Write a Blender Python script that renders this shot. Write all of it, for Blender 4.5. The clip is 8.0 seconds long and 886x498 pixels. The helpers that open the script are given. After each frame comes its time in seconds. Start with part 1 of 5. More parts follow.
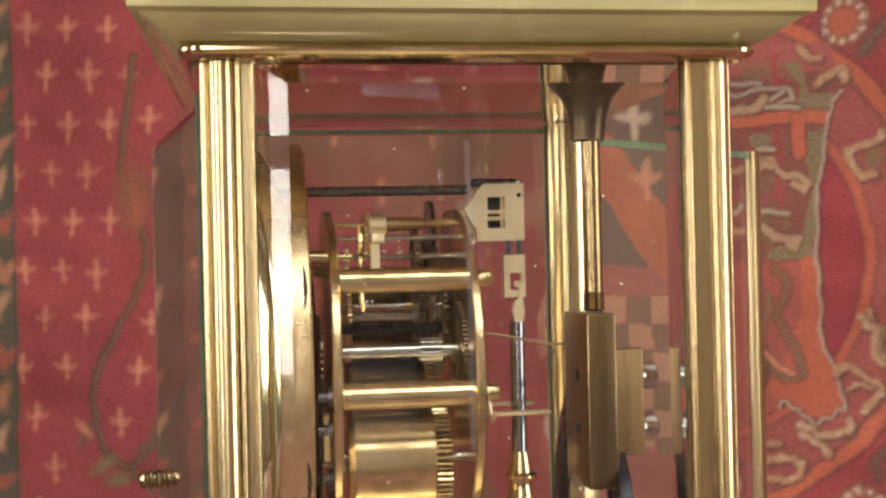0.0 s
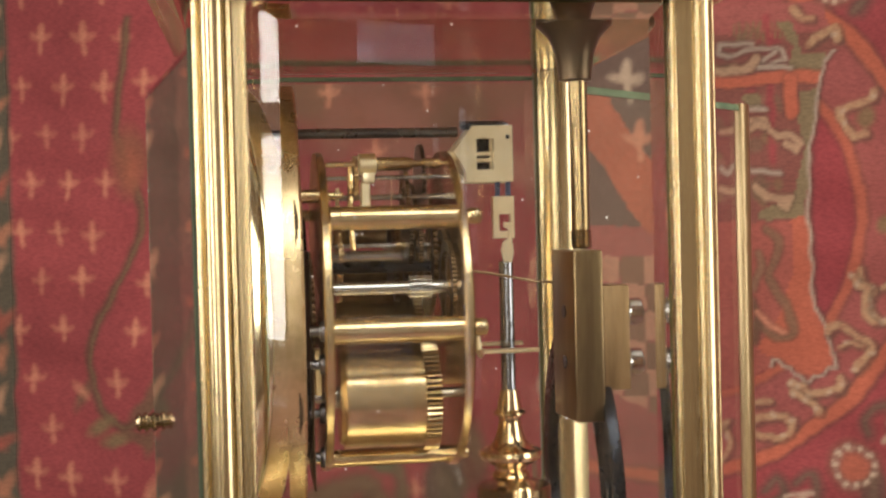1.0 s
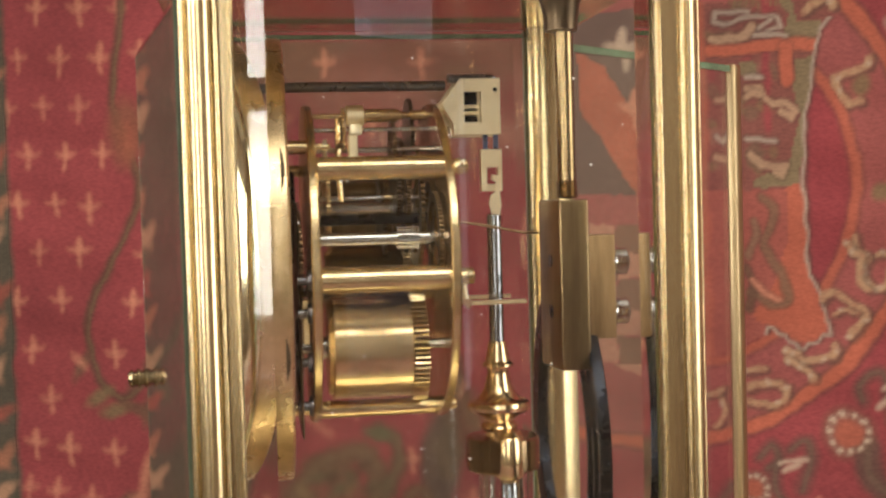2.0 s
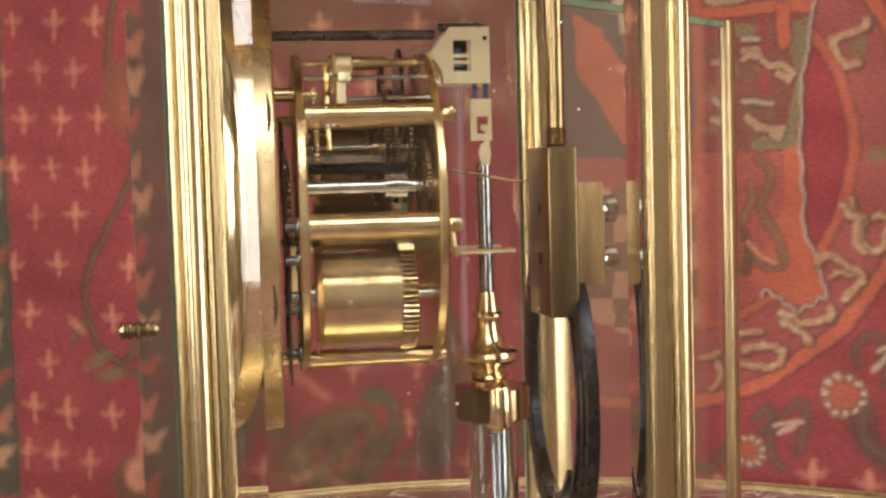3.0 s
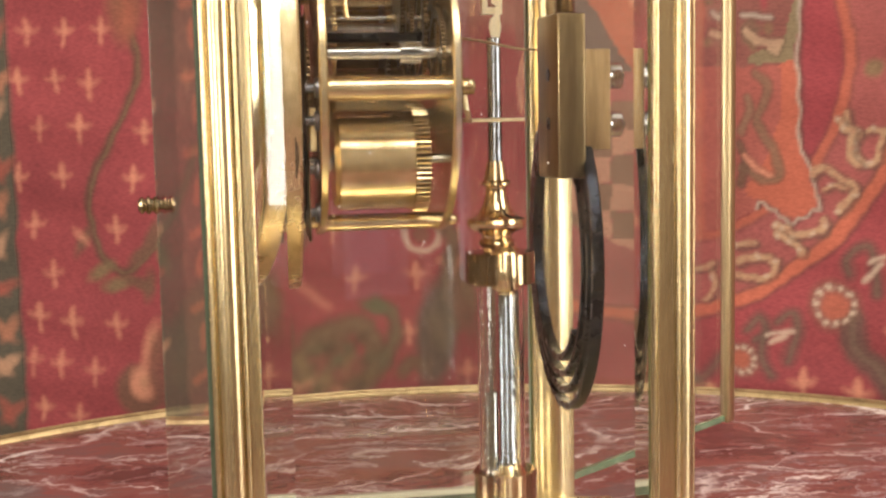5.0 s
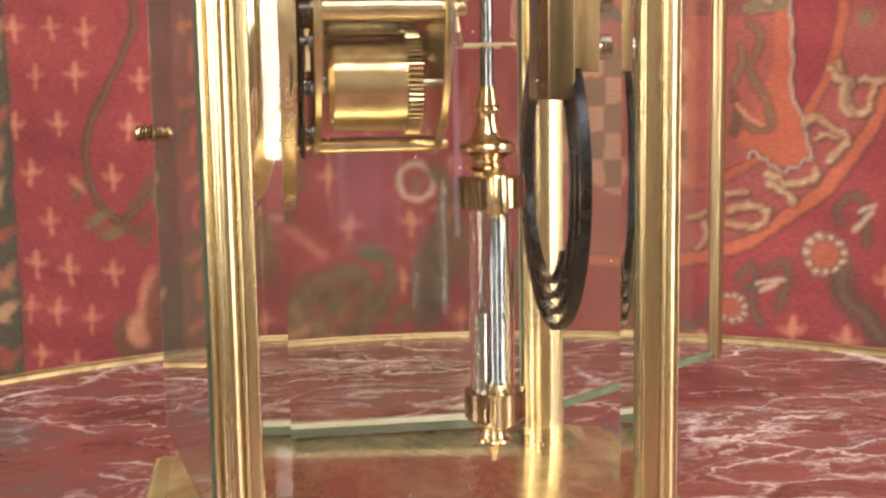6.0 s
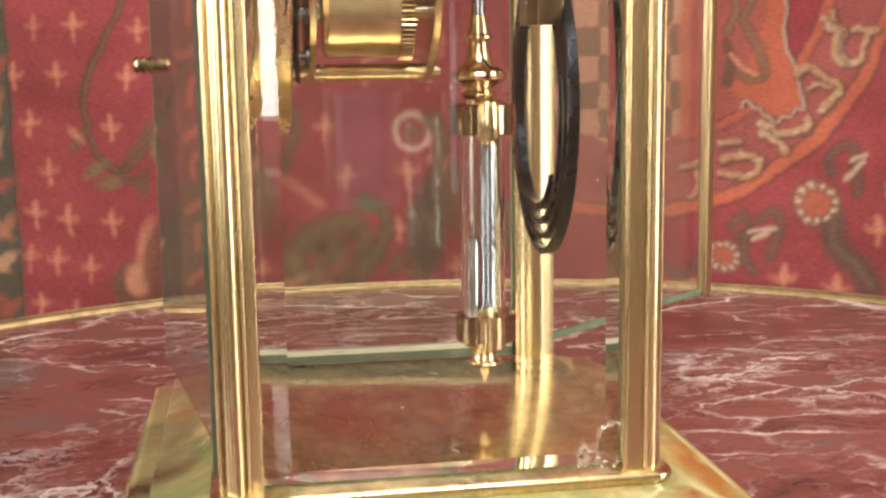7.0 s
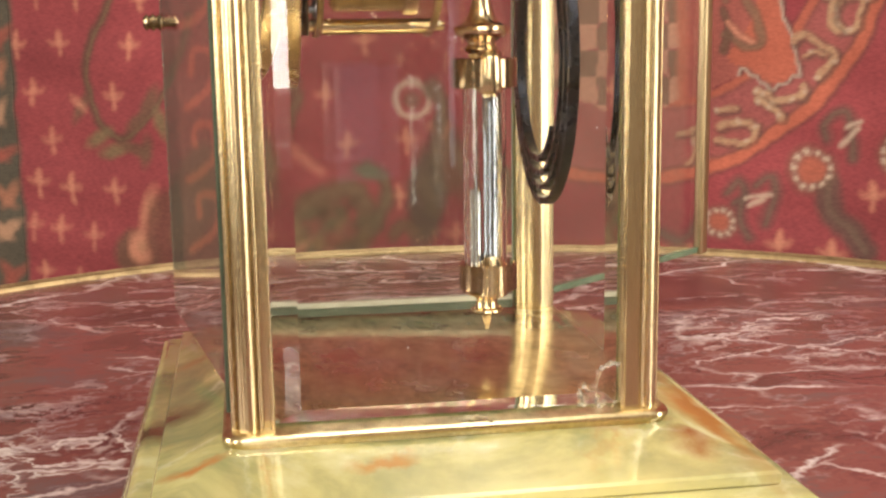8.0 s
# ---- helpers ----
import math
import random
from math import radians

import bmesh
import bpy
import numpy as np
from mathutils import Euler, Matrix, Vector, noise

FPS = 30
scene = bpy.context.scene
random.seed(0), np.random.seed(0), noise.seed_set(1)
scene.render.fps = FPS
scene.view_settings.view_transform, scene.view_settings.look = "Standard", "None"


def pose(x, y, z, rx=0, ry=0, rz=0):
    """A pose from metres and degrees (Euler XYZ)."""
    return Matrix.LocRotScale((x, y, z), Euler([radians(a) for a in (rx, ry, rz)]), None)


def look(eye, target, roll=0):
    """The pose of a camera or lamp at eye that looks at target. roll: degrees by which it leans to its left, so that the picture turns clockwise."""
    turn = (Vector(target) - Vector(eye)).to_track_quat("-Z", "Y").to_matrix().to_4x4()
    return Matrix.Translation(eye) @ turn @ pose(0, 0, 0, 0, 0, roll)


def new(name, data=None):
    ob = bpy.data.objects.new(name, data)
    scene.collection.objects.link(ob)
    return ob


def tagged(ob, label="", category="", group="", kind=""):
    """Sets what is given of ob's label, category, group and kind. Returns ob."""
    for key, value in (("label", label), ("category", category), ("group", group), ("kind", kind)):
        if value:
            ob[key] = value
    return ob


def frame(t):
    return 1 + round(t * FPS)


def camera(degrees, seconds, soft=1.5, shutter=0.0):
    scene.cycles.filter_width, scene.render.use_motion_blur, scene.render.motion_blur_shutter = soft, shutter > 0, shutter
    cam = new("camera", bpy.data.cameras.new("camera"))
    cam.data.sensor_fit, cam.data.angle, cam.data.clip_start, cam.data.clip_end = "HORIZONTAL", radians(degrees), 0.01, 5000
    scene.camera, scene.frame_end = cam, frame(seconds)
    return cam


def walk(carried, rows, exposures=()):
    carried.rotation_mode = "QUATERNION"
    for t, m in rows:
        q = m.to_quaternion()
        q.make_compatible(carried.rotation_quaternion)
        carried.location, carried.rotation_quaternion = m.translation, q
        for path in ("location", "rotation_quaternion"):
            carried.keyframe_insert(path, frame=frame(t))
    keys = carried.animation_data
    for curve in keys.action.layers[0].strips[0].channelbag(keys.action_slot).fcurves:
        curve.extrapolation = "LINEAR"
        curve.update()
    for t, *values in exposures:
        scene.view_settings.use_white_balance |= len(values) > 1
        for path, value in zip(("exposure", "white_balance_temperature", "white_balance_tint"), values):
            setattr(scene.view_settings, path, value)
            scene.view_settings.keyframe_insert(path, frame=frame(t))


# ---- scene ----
cam = camera(40.0, 8.0, soft=2.5)
PATH = [
    (0, (0.007, -0.272, 0.18), (0.301, 1.706, 0.191), -1.3),
    (0.5, (0.008, -0.276, 0.175), (0.306, 1.702, 0.162), -1.3),
    (1, (0.008, -0.277, 0.171), (0.306, 1.7, 0.138), -1.4),
    (1.5, (0.009, -0.279, 0.167), (0.306, 1.698, 0.118), -1.5),
    (3, (0.014, -0.28, 0.157), (0.307, 1.695, 0.045), -1.6),
    (3.5, (0.014, -0.281, 0.154), (0.309, 1.692, 0.014), -1.5),
    (4, (0.012, -0.285, 0.15), (0.308, 1.687, -0.008), -1.3),
    (4.5, (0.007, -0.29, 0.144), (0.305, 1.68, -0.037), -1.3),
    (6, (0.006, -0.303, 0.126), (0.311, 1.655, -0.142), -0.9),
    (6.5, (0.007, -0.308, 0.121), (0.313, 1.647, -0.17), -1.0),
    (7, (0.006, -0.314, 0.115), (0.312, 1.636, -0.209), -0.8),
    (7.5, (0.004, -0.32, 0.111), (0.31, 1.627, -0.231), -0.7),
    (8, (0.002, -0.326, 0.108), (0.311, 1.618, -0.251), -0.8),
]
walk(cam, [(t, look(eye, target, roll)) for t, eye, target, roll in PATH],
     exposures=[(0.0, -0.50), (1.5, -0.56), (3.5, -0.35), (4.5, -0.20), (6.0, -0.06), (8.0, -0.18)])

# ---- room frame: u along the hanging, n away from it ----
UX, UY = 0.9246, -0.3809
def room(u, n, z):
    return Vector((u * UX - n * UY, u * UY + n * UX, z))
ROOM_TURN = math.degrees(math.atan2(UY, UX))

# ---- daylight ----
world = bpy.data.worlds.new("daylight")
scene.world = world
world.use_nodes = True
wn = world.node_tree.nodes
sky = wn.new("ShaderNodeTexSky")
sky.sky_type, sky.sun_disc = "NISHITA", False
sky.sun_elevation, sky.sun_rotation = radians(42), radians(200)
wn["Background"].inputs["Strength"].default_value = 0.10
world.node_tree.links.new(sky.outputs["Color"], wn["Background"].inputs["Color"])
sun = new("sun", bpy.data.lights.new("sun", "SUN"))
sun.data.energy, sun.data.angle, sun.data.color = 1.2, radians(10), (1.0, 0.95, 0.88)
sun.matrix_world = look((0, 0, 5), (1.8, 4.2, 0.0))

# openings in the window wall: centre along u, width, sill, head, brightness of the sky in them
WALL_N = -1.15
WINDOWS = [(-0.62, 0.36, -0.03, 0.66, 24.0), (0.20, 0.38, -0.03, 2.00, 7.5), (0.80, 0.92, 1.00, 2.22, 8.5)]
# narrow fixed lights under the high window: centre along u, width, sill, head, brightness
SIDE_LIGHTS = [(0.655, 0.11, -0.10, 0.06, 0.28), (0.790, 0.024, -0.09, 0.34, 1.1), (0.690, 0.13, 0.39, 0.45, 1.0)]
# roof light above the table: centre, size, brightness
ROOF_LIGHT = (0.52, -0.50, 0.80, 0.60, 21.0)
# openings in the side walls: centre along n, width, sill, head, brightness
SIDE_WINDOWS = [(-0.60, 0.80, -0.05, 1.00, 12.0), (-0.30, 0.90, -0.35, 1.90, 10.0)]
LEFT_U, RIGHT_U = -1.9, 2.1
SIDES = ((LEFT_U, -1, "west"), (RIGHT_U, 1, "east"))


def window_lamp(at, target, width, height, radiance, border=0.12, colour=(1.0, 0.945, 0.835)):
    lamp = new("window_light", bpy.data.lights.new("window_light", "AREA"))
    lamp.data.shape, lamp.data.size, lamp.data.size_y = "RECTANGLE", width - border, height - border
    lamp.data.energy, lamp.data.color = radiance * math.pi * lamp.data.size * lamp.data.size_y, colour
    lamp.matrix_world = look(at, target)


for wu, ww, sill, head, sky_light in WINDOWS:
    window_lamp(room(wu, WALL_N - 0.02, (sill + head) / 2), room(wu, 0, (sill + head) / 2), ww, head - sill, sky_light)
for wu, ww, sill, head, sky_light in SIDE_LIGHTS:
    window_lamp(room(wu, WALL_N - 0.02, (sill + head) / 2), room(wu, 0, (sill + head) / 2), ww, head - sill, sky_light, 0.004, (0.86, 0.90, 1.0))
for (wn_, ww, sill, head, sky_light), (side_u, sgn, _) in zip(SIDE_WINDOWS, SIDES):
    window_lamp(room(side_u + 0.02 * sgn, wn_, (sill + head) / 2), room(0, wn_, (sill + head) / 2), ww, head - sill, sky_light)
FLOOR_Z, CEIL_Z, BACK_N = -0.806, 2.25, 0.70
ru, rn, rw, rd, sky_light = ROOF_LIGHT
window_lamp(room(ru, rn, CEIL_Z + 0.02), room(ru, rn + 0.0001, 0), rw, rd, sky_light)
scene.view_settings.exposure = 0.0


# ---- materials ----
def material(name):
    m = bpy.data.materials.new(name)
    m.use_nodes = True
    return m, m.node_tree.nodes, m.node_tree.links, m.node_tree.nodes["Principled BSDF"]


def ramp(nodes, links, src, stops):
    r = nodes.new("ShaderNodeValToRGB")
    el = r.color_ramp.elements
    while len(el) < len(stops):
        el.new(0.5)
    for e, (p, c) in zip(el, stops):
        e.position, e.color = p, (*c, 1.0) if len(c) == 3 else c
    links.new(src, r.inputs["Fac"])
    return r


def noise_tex(nodes, links, scale, detail=4.0, rough=0.6, stretch=None, distort=0.0):
    tc = nodes.new("ShaderNodeTexCoord")
    n = nodes.new("ShaderNodeTexNoise")
    n.inputs["Scale"].default_value, n.inputs["Detail"].default_value = scale, detail
    n.inputs["Roughness"].default_value, n.inputs["Distortion"].default_value = rough, distort
    if stretch:
        mp = nodes.new("ShaderNodeMapping")
        mp.inputs["Scale"].default_value = stretch
        links.new(tc.outputs["Object"], mp.inputs["Vector"])
        links.new(mp.outputs["Vector"], n.inputs["Vector"])
    else:
        links.new(tc.outputs["Object"], n.inputs["Vector"])
    return n


def bump(nodes, links, b, height, strength, distance):
    bp = nodes.new("ShaderNodeBump")
    bp.inputs["Strength"].default_value, bp.inputs["Distance"].default_value = strength, distance
    links.new(height, bp.inputs["Height"])
    links.new(bp.outputs["Normal"], b.inputs["Normal"])


def metal(name, light, dark, rough, spread=0.12, grain=(1, 1, 1), bumpy=0.15, patch=90, drawn=None):
    m, n, l, b = material(name)
    b.inputs["Metallic"].default_value = 1.0
    big = noise_tex(n, l, patch, 6, 0.7, drawn)
    fine = noise_tex(n, l, 1400, 3, 0.7, grain)
    r = ramp(n, l, big.outputs["Fac"], [(0.36, dark), (0.56, light)])
    l.new(r.outputs["Color"], b.inputs["Base Color"])
    mr = n.new("ShaderNodeMapRange")
    mr.inputs["To Min"].default_value, mr.inputs["To Max"].default_value = rough + spread, max(rough - spread * 0.4, 0.03)
    l.new(big.outputs["Fac"], mr.inputs["Value"])
    l.new(mr.outputs["Result"], b.inputs["Roughness"])
    bump(n, l, b, fine.outputs["Fac"], bumpy, 0.0001)
    return m


BRASS = metal("polished_brass", (0.81, 0.65, 0.40), (0.64, 0.49, 0.28), 0.15, 0.12)
BRASS_PLATE = metal("mirror_brass", (0.66, 0.56, 0.35), (0.50, 0.42, 0.25), 0.06, 0.10, bumpy=0.03, patch=45)
def satin_under(m, colour, rough, share):
    """Lays a dull satin share under a mirror polish."""
    n, l = m.node_tree.nodes, m.node_tree.links
    b2 = n.new("ShaderNodeBsdfPrincipled")
    b2.inputs["Metallic"].default_value, b2.inputs["Roughness"].default_value = 1.0, rough
    b2.inputs["Base Color"].default_value = (*colour, 1)
    mx = n.new("ShaderNodeMixShader")
    cloudy = noise_tex(n, l, 38, 6, 0.7, (1.0, 0.6, 1.0))
    mr = n.new("ShaderNodeMapRange")
    mr.inputs["From Min"].default_value, mr.inputs["From Max"].default_value = 0.38, 0.66
    mr.inputs["To Min"].default_value, mr.inputs["To Max"].default_value = share * 0.5, min(share * 2.2, 0.95)
    l.new(cloudy.outputs["Fac"], mr.inputs["Value"])
    l.new(mr.outputs["Result"], mx.inputs["Fac"])
    l.new(n["Principled BSDF"].outputs["BSDF"], mx.inputs[1])
    l.new(b2.outputs["BSDF"], mx.inputs[2])
    l.new(mx.outputs["Shader"], n["Material Output"].inputs["Surface"])


satin_under(BRASS_PLATE, (0.84, 0.66, 0.37), 0.32, 0.30)
BEZEL = metal("pale_gilt", (0.95, 0.84, 0.60), (0.90, 0.76, 0.50), 0.10, 0.05)
BRASS_TOP = metal("top_brass", (0.70, 0.58, 0.36), (0.54, 0.43, 0.25), 0.08, 0.08, bumpy=0.03)
BRASS_PILLAR = metal("drawn_brass", (0.74, 0.60, 0.36), (0.42, 0.32, 0.175), 0.21, 0.14, (1, 1, 0.04), 0.08, 330, (1, 1, 0.035))
BRASS_DIAL = metal("bronzed_dial_rim", (0.82, 0.64, 0.39), (0.62, 0.45, 0.25), 0.24, 0.14, patch=110)
BRASS_SATIN = metal("brushed_brass", (0.79, 0.635, 0.395), (0.56, 0.42, 0.23), 0.20, 0.12, (0.06, 1, 1), 0.35)
BRASS_PALE = metal("pale_brass", (0.92, 0.81, 0.58), (0.82, 0.69, 0.45), 0.36, 0.12)
# mostly wheel brass: shade between the plates is put into its colour
BRASS_DARK = metal("shaded_dark_brass", (0.27, 0.19, 0.105), (0.17, 0.115, 0.062), 0.26, 0.12)
BRASS_BARREL = metal("golden_brass", (0.80, 0.62, 0.37), (0.56, 0.41, 0.22), 0.19, 0.13, (0.06, 1, 1), 0.2, 150)
BRASS_RED = metal("red_brass", (0.80, 0.63, 0.39), (0.58, 0.43, 0.25), 0.13, 0.10)
BRASS_RIM = metal("dull_gilt_brass", (0.38, 0.27, 0.14), (0.24, 0.165, 0.085), 0.38, 0.12)
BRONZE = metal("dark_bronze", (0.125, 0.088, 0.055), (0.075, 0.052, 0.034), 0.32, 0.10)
BRASS_POST = metal("dull_brass", (0.36, 0.26, 0.14), (0.24, 0.17, 0.09), 0.20, 0.10)
BRASS_BLOCK = metal("blackened_brass", (0.27, 0.195, 0.105), (0.18, 0.125, 0.068), 0.26, 0.12, (1, 1, 0.08), 0.05, 160, (1, 1, 0.12))
BRASS_WORN = metal("worn_brass", (0.36, 0.24, 0.125), (0.24, 0.155, 0.078), 0.42, 0.10, (1, 1, 0.08), 0.1, 180, (1, 1, 0.12))
BRASS_STILE = metal("stile_brass", (0.56, 0.43, 0.25), (0.36, 0.26, 0.145), 0.30, 0.10, (1, 1, 0.08), 0.05, 200, (1, 1, 0.08))
# jar caps: the dim red-brown they reflect is put into the colour
BRASS_CAP = metal("dim_reflection_brass", (0.40, 0.29, 0.175), (0.31, 0.22, 0.13), 0.07, 0.05)
BRASS_KNOB = metal("dark_brass", (0.34, 0.26, 0.16), (0.16, 0.12, 0.08), 0.22, 0.1)
STEEL = metal("polished_steel", (0.62, 0.62, 0.63), (0.46, 0.46, 0.48), 0.17, 0.10)
STEEL_BRIGHT = metal("bright_steel", (0.76, 0.76, 0.76), (0.64, 0.64, 0.65), 0.12, 0.04, bumpy=0.02)
STEEL_ROD = metal("drawn_steel", (0.30, 0.31, 0.34), (0.22, 0.23, 0.26), 0.14, 0.05, (1, 1, 0.05), 0.03, 160, (1, 1, 0.05))
MERCURY = metal("mercury", (0.80, 0.80, 0.80), (0.70, 0.70, 0.71), 0.09, 0.04, bumpy=0.02)
STEEL_DARK = metal("grey_steel", (0.20, 0.20, 0.22), (0.10, 0.10, 0.12), 0.25, 0.10)
STEEL_BLUE = metal("blued_steel", (0.034, 0.037, 0.046), (0.016, 0.017, 0.022), 0.24, 0.10)
STEEL_BLUED = metal("blue_spring_steel", (0.16, 0.24, 0.42), (0.10, 0.15, 0.28), 0.25, 0.08)


def glass(name, tint, rough=0.0):
    m, n, l, b = material(name)
    b.inputs["Base Color"].default_value = (*tint, 1)
    b.inputs["Transmission Weight"].default_value = 1.0
    b.inputs["IOR"].default_value = 1.5
    sm = noise_tex(n, l, 60, 4, 0.7)
    mr = n.new("ShaderNodeMapRange")
    mr.inputs["From Min"].default_value, mr.inputs["From Max"].default_value = 0.5, 0.8
    mr.inputs["To Min"].default_value, mr.inputs["To Max"].default_value = rough, rough + 0.012
    l.new(sm.outputs["Fac"], mr.inputs["Value"])
    l.new(mr.outputs["Result"], b.inputs["Roughness"])
    return m


GLASS = glass("clear_glass", (0.97, 0.985, 0.975))
GLASS_EDGE = glass("green_glass_edge", (0.30, 0.44, 0.33), 0.22)
GLASS_EDGE.node_tree.nodes["Principled BSDF"].inputs["Transmission Weight"].default_value = 0.22

GLASS_CHIP = glass("splintered_glass", (0.98, 0.97, 0.92), 0.01)
chip_noise = noise_tex(GLASS_CHIP.node_tree.nodes, GLASS_CHIP.node_tree.links, 420, 3, 0.6)
bump(GLASS_CHIP.node_tree.nodes, GLASS_CHIP.node_tree.links, GLASS_CHIP.node_tree.nodes["Principled BSDF"], chip_noise.outputs["Fac"], 0.6, 0.0006)


def onyx_material():
    m, n, l, b = material("green_onyx")
    tc = n.new("ShaderNodeTexCoord")
    warp = noise_tex(n, l, 42, 6, 0.65)
    mix = n.new("ShaderNodeVectorMath")
    mix.operation = "MULTIPLY_ADD"
    mix.inputs[1].default_value = (0.022, 0.022, 0.022)
    l.new(warp.outputs["Color"], mix.inputs[0])
    l.new(tc.outputs["Object"], mix.inputs[2])
    wave = noise_tex(n, l, 15, 8, 0.60, (0.7, 1.0, 2.2), 1.2)
    cloud = ramp(n, l, wave.outputs["Fac"], [(0.28, (0.150, 0.165, 0.080)), (0.42, (0.205, 0.215, 0.100)), (0.50, (0.290, 0.275, 0.120)), (0.57, (0.43, 0.385, 0.165)), (0.70, (0.58, 0.53, 0.31))])
    last = cloud.outputs["Color"]

    def over(fac, colour, k):
        nonlocal last
        mul = n.new("ShaderNodeMath")
        mul.operation = "MULTIPLY"
        mul.inputs[1].default_value = k
        l.new(fac, mul.inputs[0])
        c = n.new("ShaderNodeMixRGB")
        c.inputs["Color2"].default_value = (*colour, 1)
        l.new(mul.outputs["Value"], c.inputs["Fac"])
        l.new(last, c.inputs["Color1"])
        last = c.outputs["Color"]

    # thin milky and rusty veins
    for scale, width, colour, gate_scale, lo, hi, k in ((26.0, 0.06, (0.55, 0.52, 0.36), 30, 0.48, 0.60, 0.5), (15.0, 0.045, (0.36, 0.150, 0.045), 15, 0.56, 0.66, 0.45)):
        vein = n.new("ShaderNodeTexVoronoi")
        vein.feature = "DISTANCE_TO_EDGE"
        vein.inputs["Scale"].default_value = scale
        l.new(mix.outputs["Vector"], vein.inputs["Vector"])
        vr = ramp(n, l, vein.outputs["Distance"], [(0.0, (1, 1, 1)), (width * 0.4, (0.3, 0.3, 0.3)), (width, (0, 0, 0))])
        gate = noise_tex(n, l, gate_scale, 3, 0.6)
        gr = ramp(n, l, gate.outputs["Fac"], [(lo, (0, 0, 0)), (hi, (1, 1, 1))])
        mul = n.new("ShaderNodeMath")
        mul.operation = "MULTIPLY"
        l.new(vr.outputs["Color"], mul.inputs[0])
        l.new(gr.outputs["Color"], mul.inputs[1])
        over(mul.outputs["Value"], colour, k)
    # inclusions in the stone, most of them rusty: place, stretch, colour, strength
    # the wide pale one at z 0.236 puts bounced light into the top slab's colour
    for at, stretch, colour, k in (((-0.033, 0.048, -0.018), (0.026, 0.015, 0.024), (0.060, 0.026, 0.009), 0.98), ((0.121, -0.016, -0.008), (0.011, 0.010, 0.010), (0.25, 0.085, 0.018), 0.95), ((0.135, 0.022, -0.008), (0.012, 0.030, 0.014), (0.36, 0.16, 0.035), 0.9), ((-0.015, -0.009, -0.007), (0.013, 0.0045, 0.010), (0.38, 0.140, 0.035), 0.9),
                                   ((0.1375, 0.018, -0.011), (0.0065, 0.075, 0.012), (0.34, 0.15, 0.035), 0.95), ((0.148, 0.010, -0.030), (0.020, 0.030, 0.02), (0.42, 0.20, 0.05), 0.8), ((0.055, 0.040, 0.236), (0.16, 0.16, 0.05), (0.60, 0.53, 0.29), 0.75),
                                   ((0.080, -0.034, -0.018), (0.085, 0.026, 0.026), (0.64, 0.56, 0.25), 0.85), ((0.034, -0.0165, -0.009), (0.012, 0.0035, 0.006), (0.42, 0.19, 0.045), 0.8), ((-0.021, 0.106, -0.007), (0.008, 0.006, 0.010), (0.34, 0.18, 0.06), 0.8)):
        mp = n.new("ShaderNodeMapping")
        mp.vector_type = "TEXTURE"
        mp.inputs["Location"].default_value = tuple(c + 0.011 for c in at)
        mp.inputs["Scale"].default_value = stretch
        l.new(mix.outputs["Vector"], mp.inputs["Vector"])
        ln = n.new("ShaderNodeVectorMath")
        ln.operation = "LENGTH"
        l.new(mp.outputs["Vector"], ln.inputs[0])
        rr = ramp(n, l, ln.outputs["Value"], [(0.25, (1, 1, 1)), (0.62, (0.45, 0.45, 0.45)), (1.0, (0, 0, 0))])
        over(rr.outputs["Color"], colour, k)
    l.new(last, b.inputs["Base Color"])
    b.inputs["Roughness"].default_value = 0.11
    b.inputs["Coat Weight"].default_value = 0.4
    b.inputs["Coat Roughness"].default_value = 0.04
    b.inputs["Subsurface Weight"].default_value = 0.22
    b.inputs["Subsurface Radius"].default_value = (0.004, 0.004, 0.002)
    b.inputs["Subsurface Scale"].default_value = 1.0
    fine = noise_tex(n, l, 700, 4, 0.6)
    bump(n, l, b, fine.outputs["Fac"], 0.08, 0.0002)
    return m


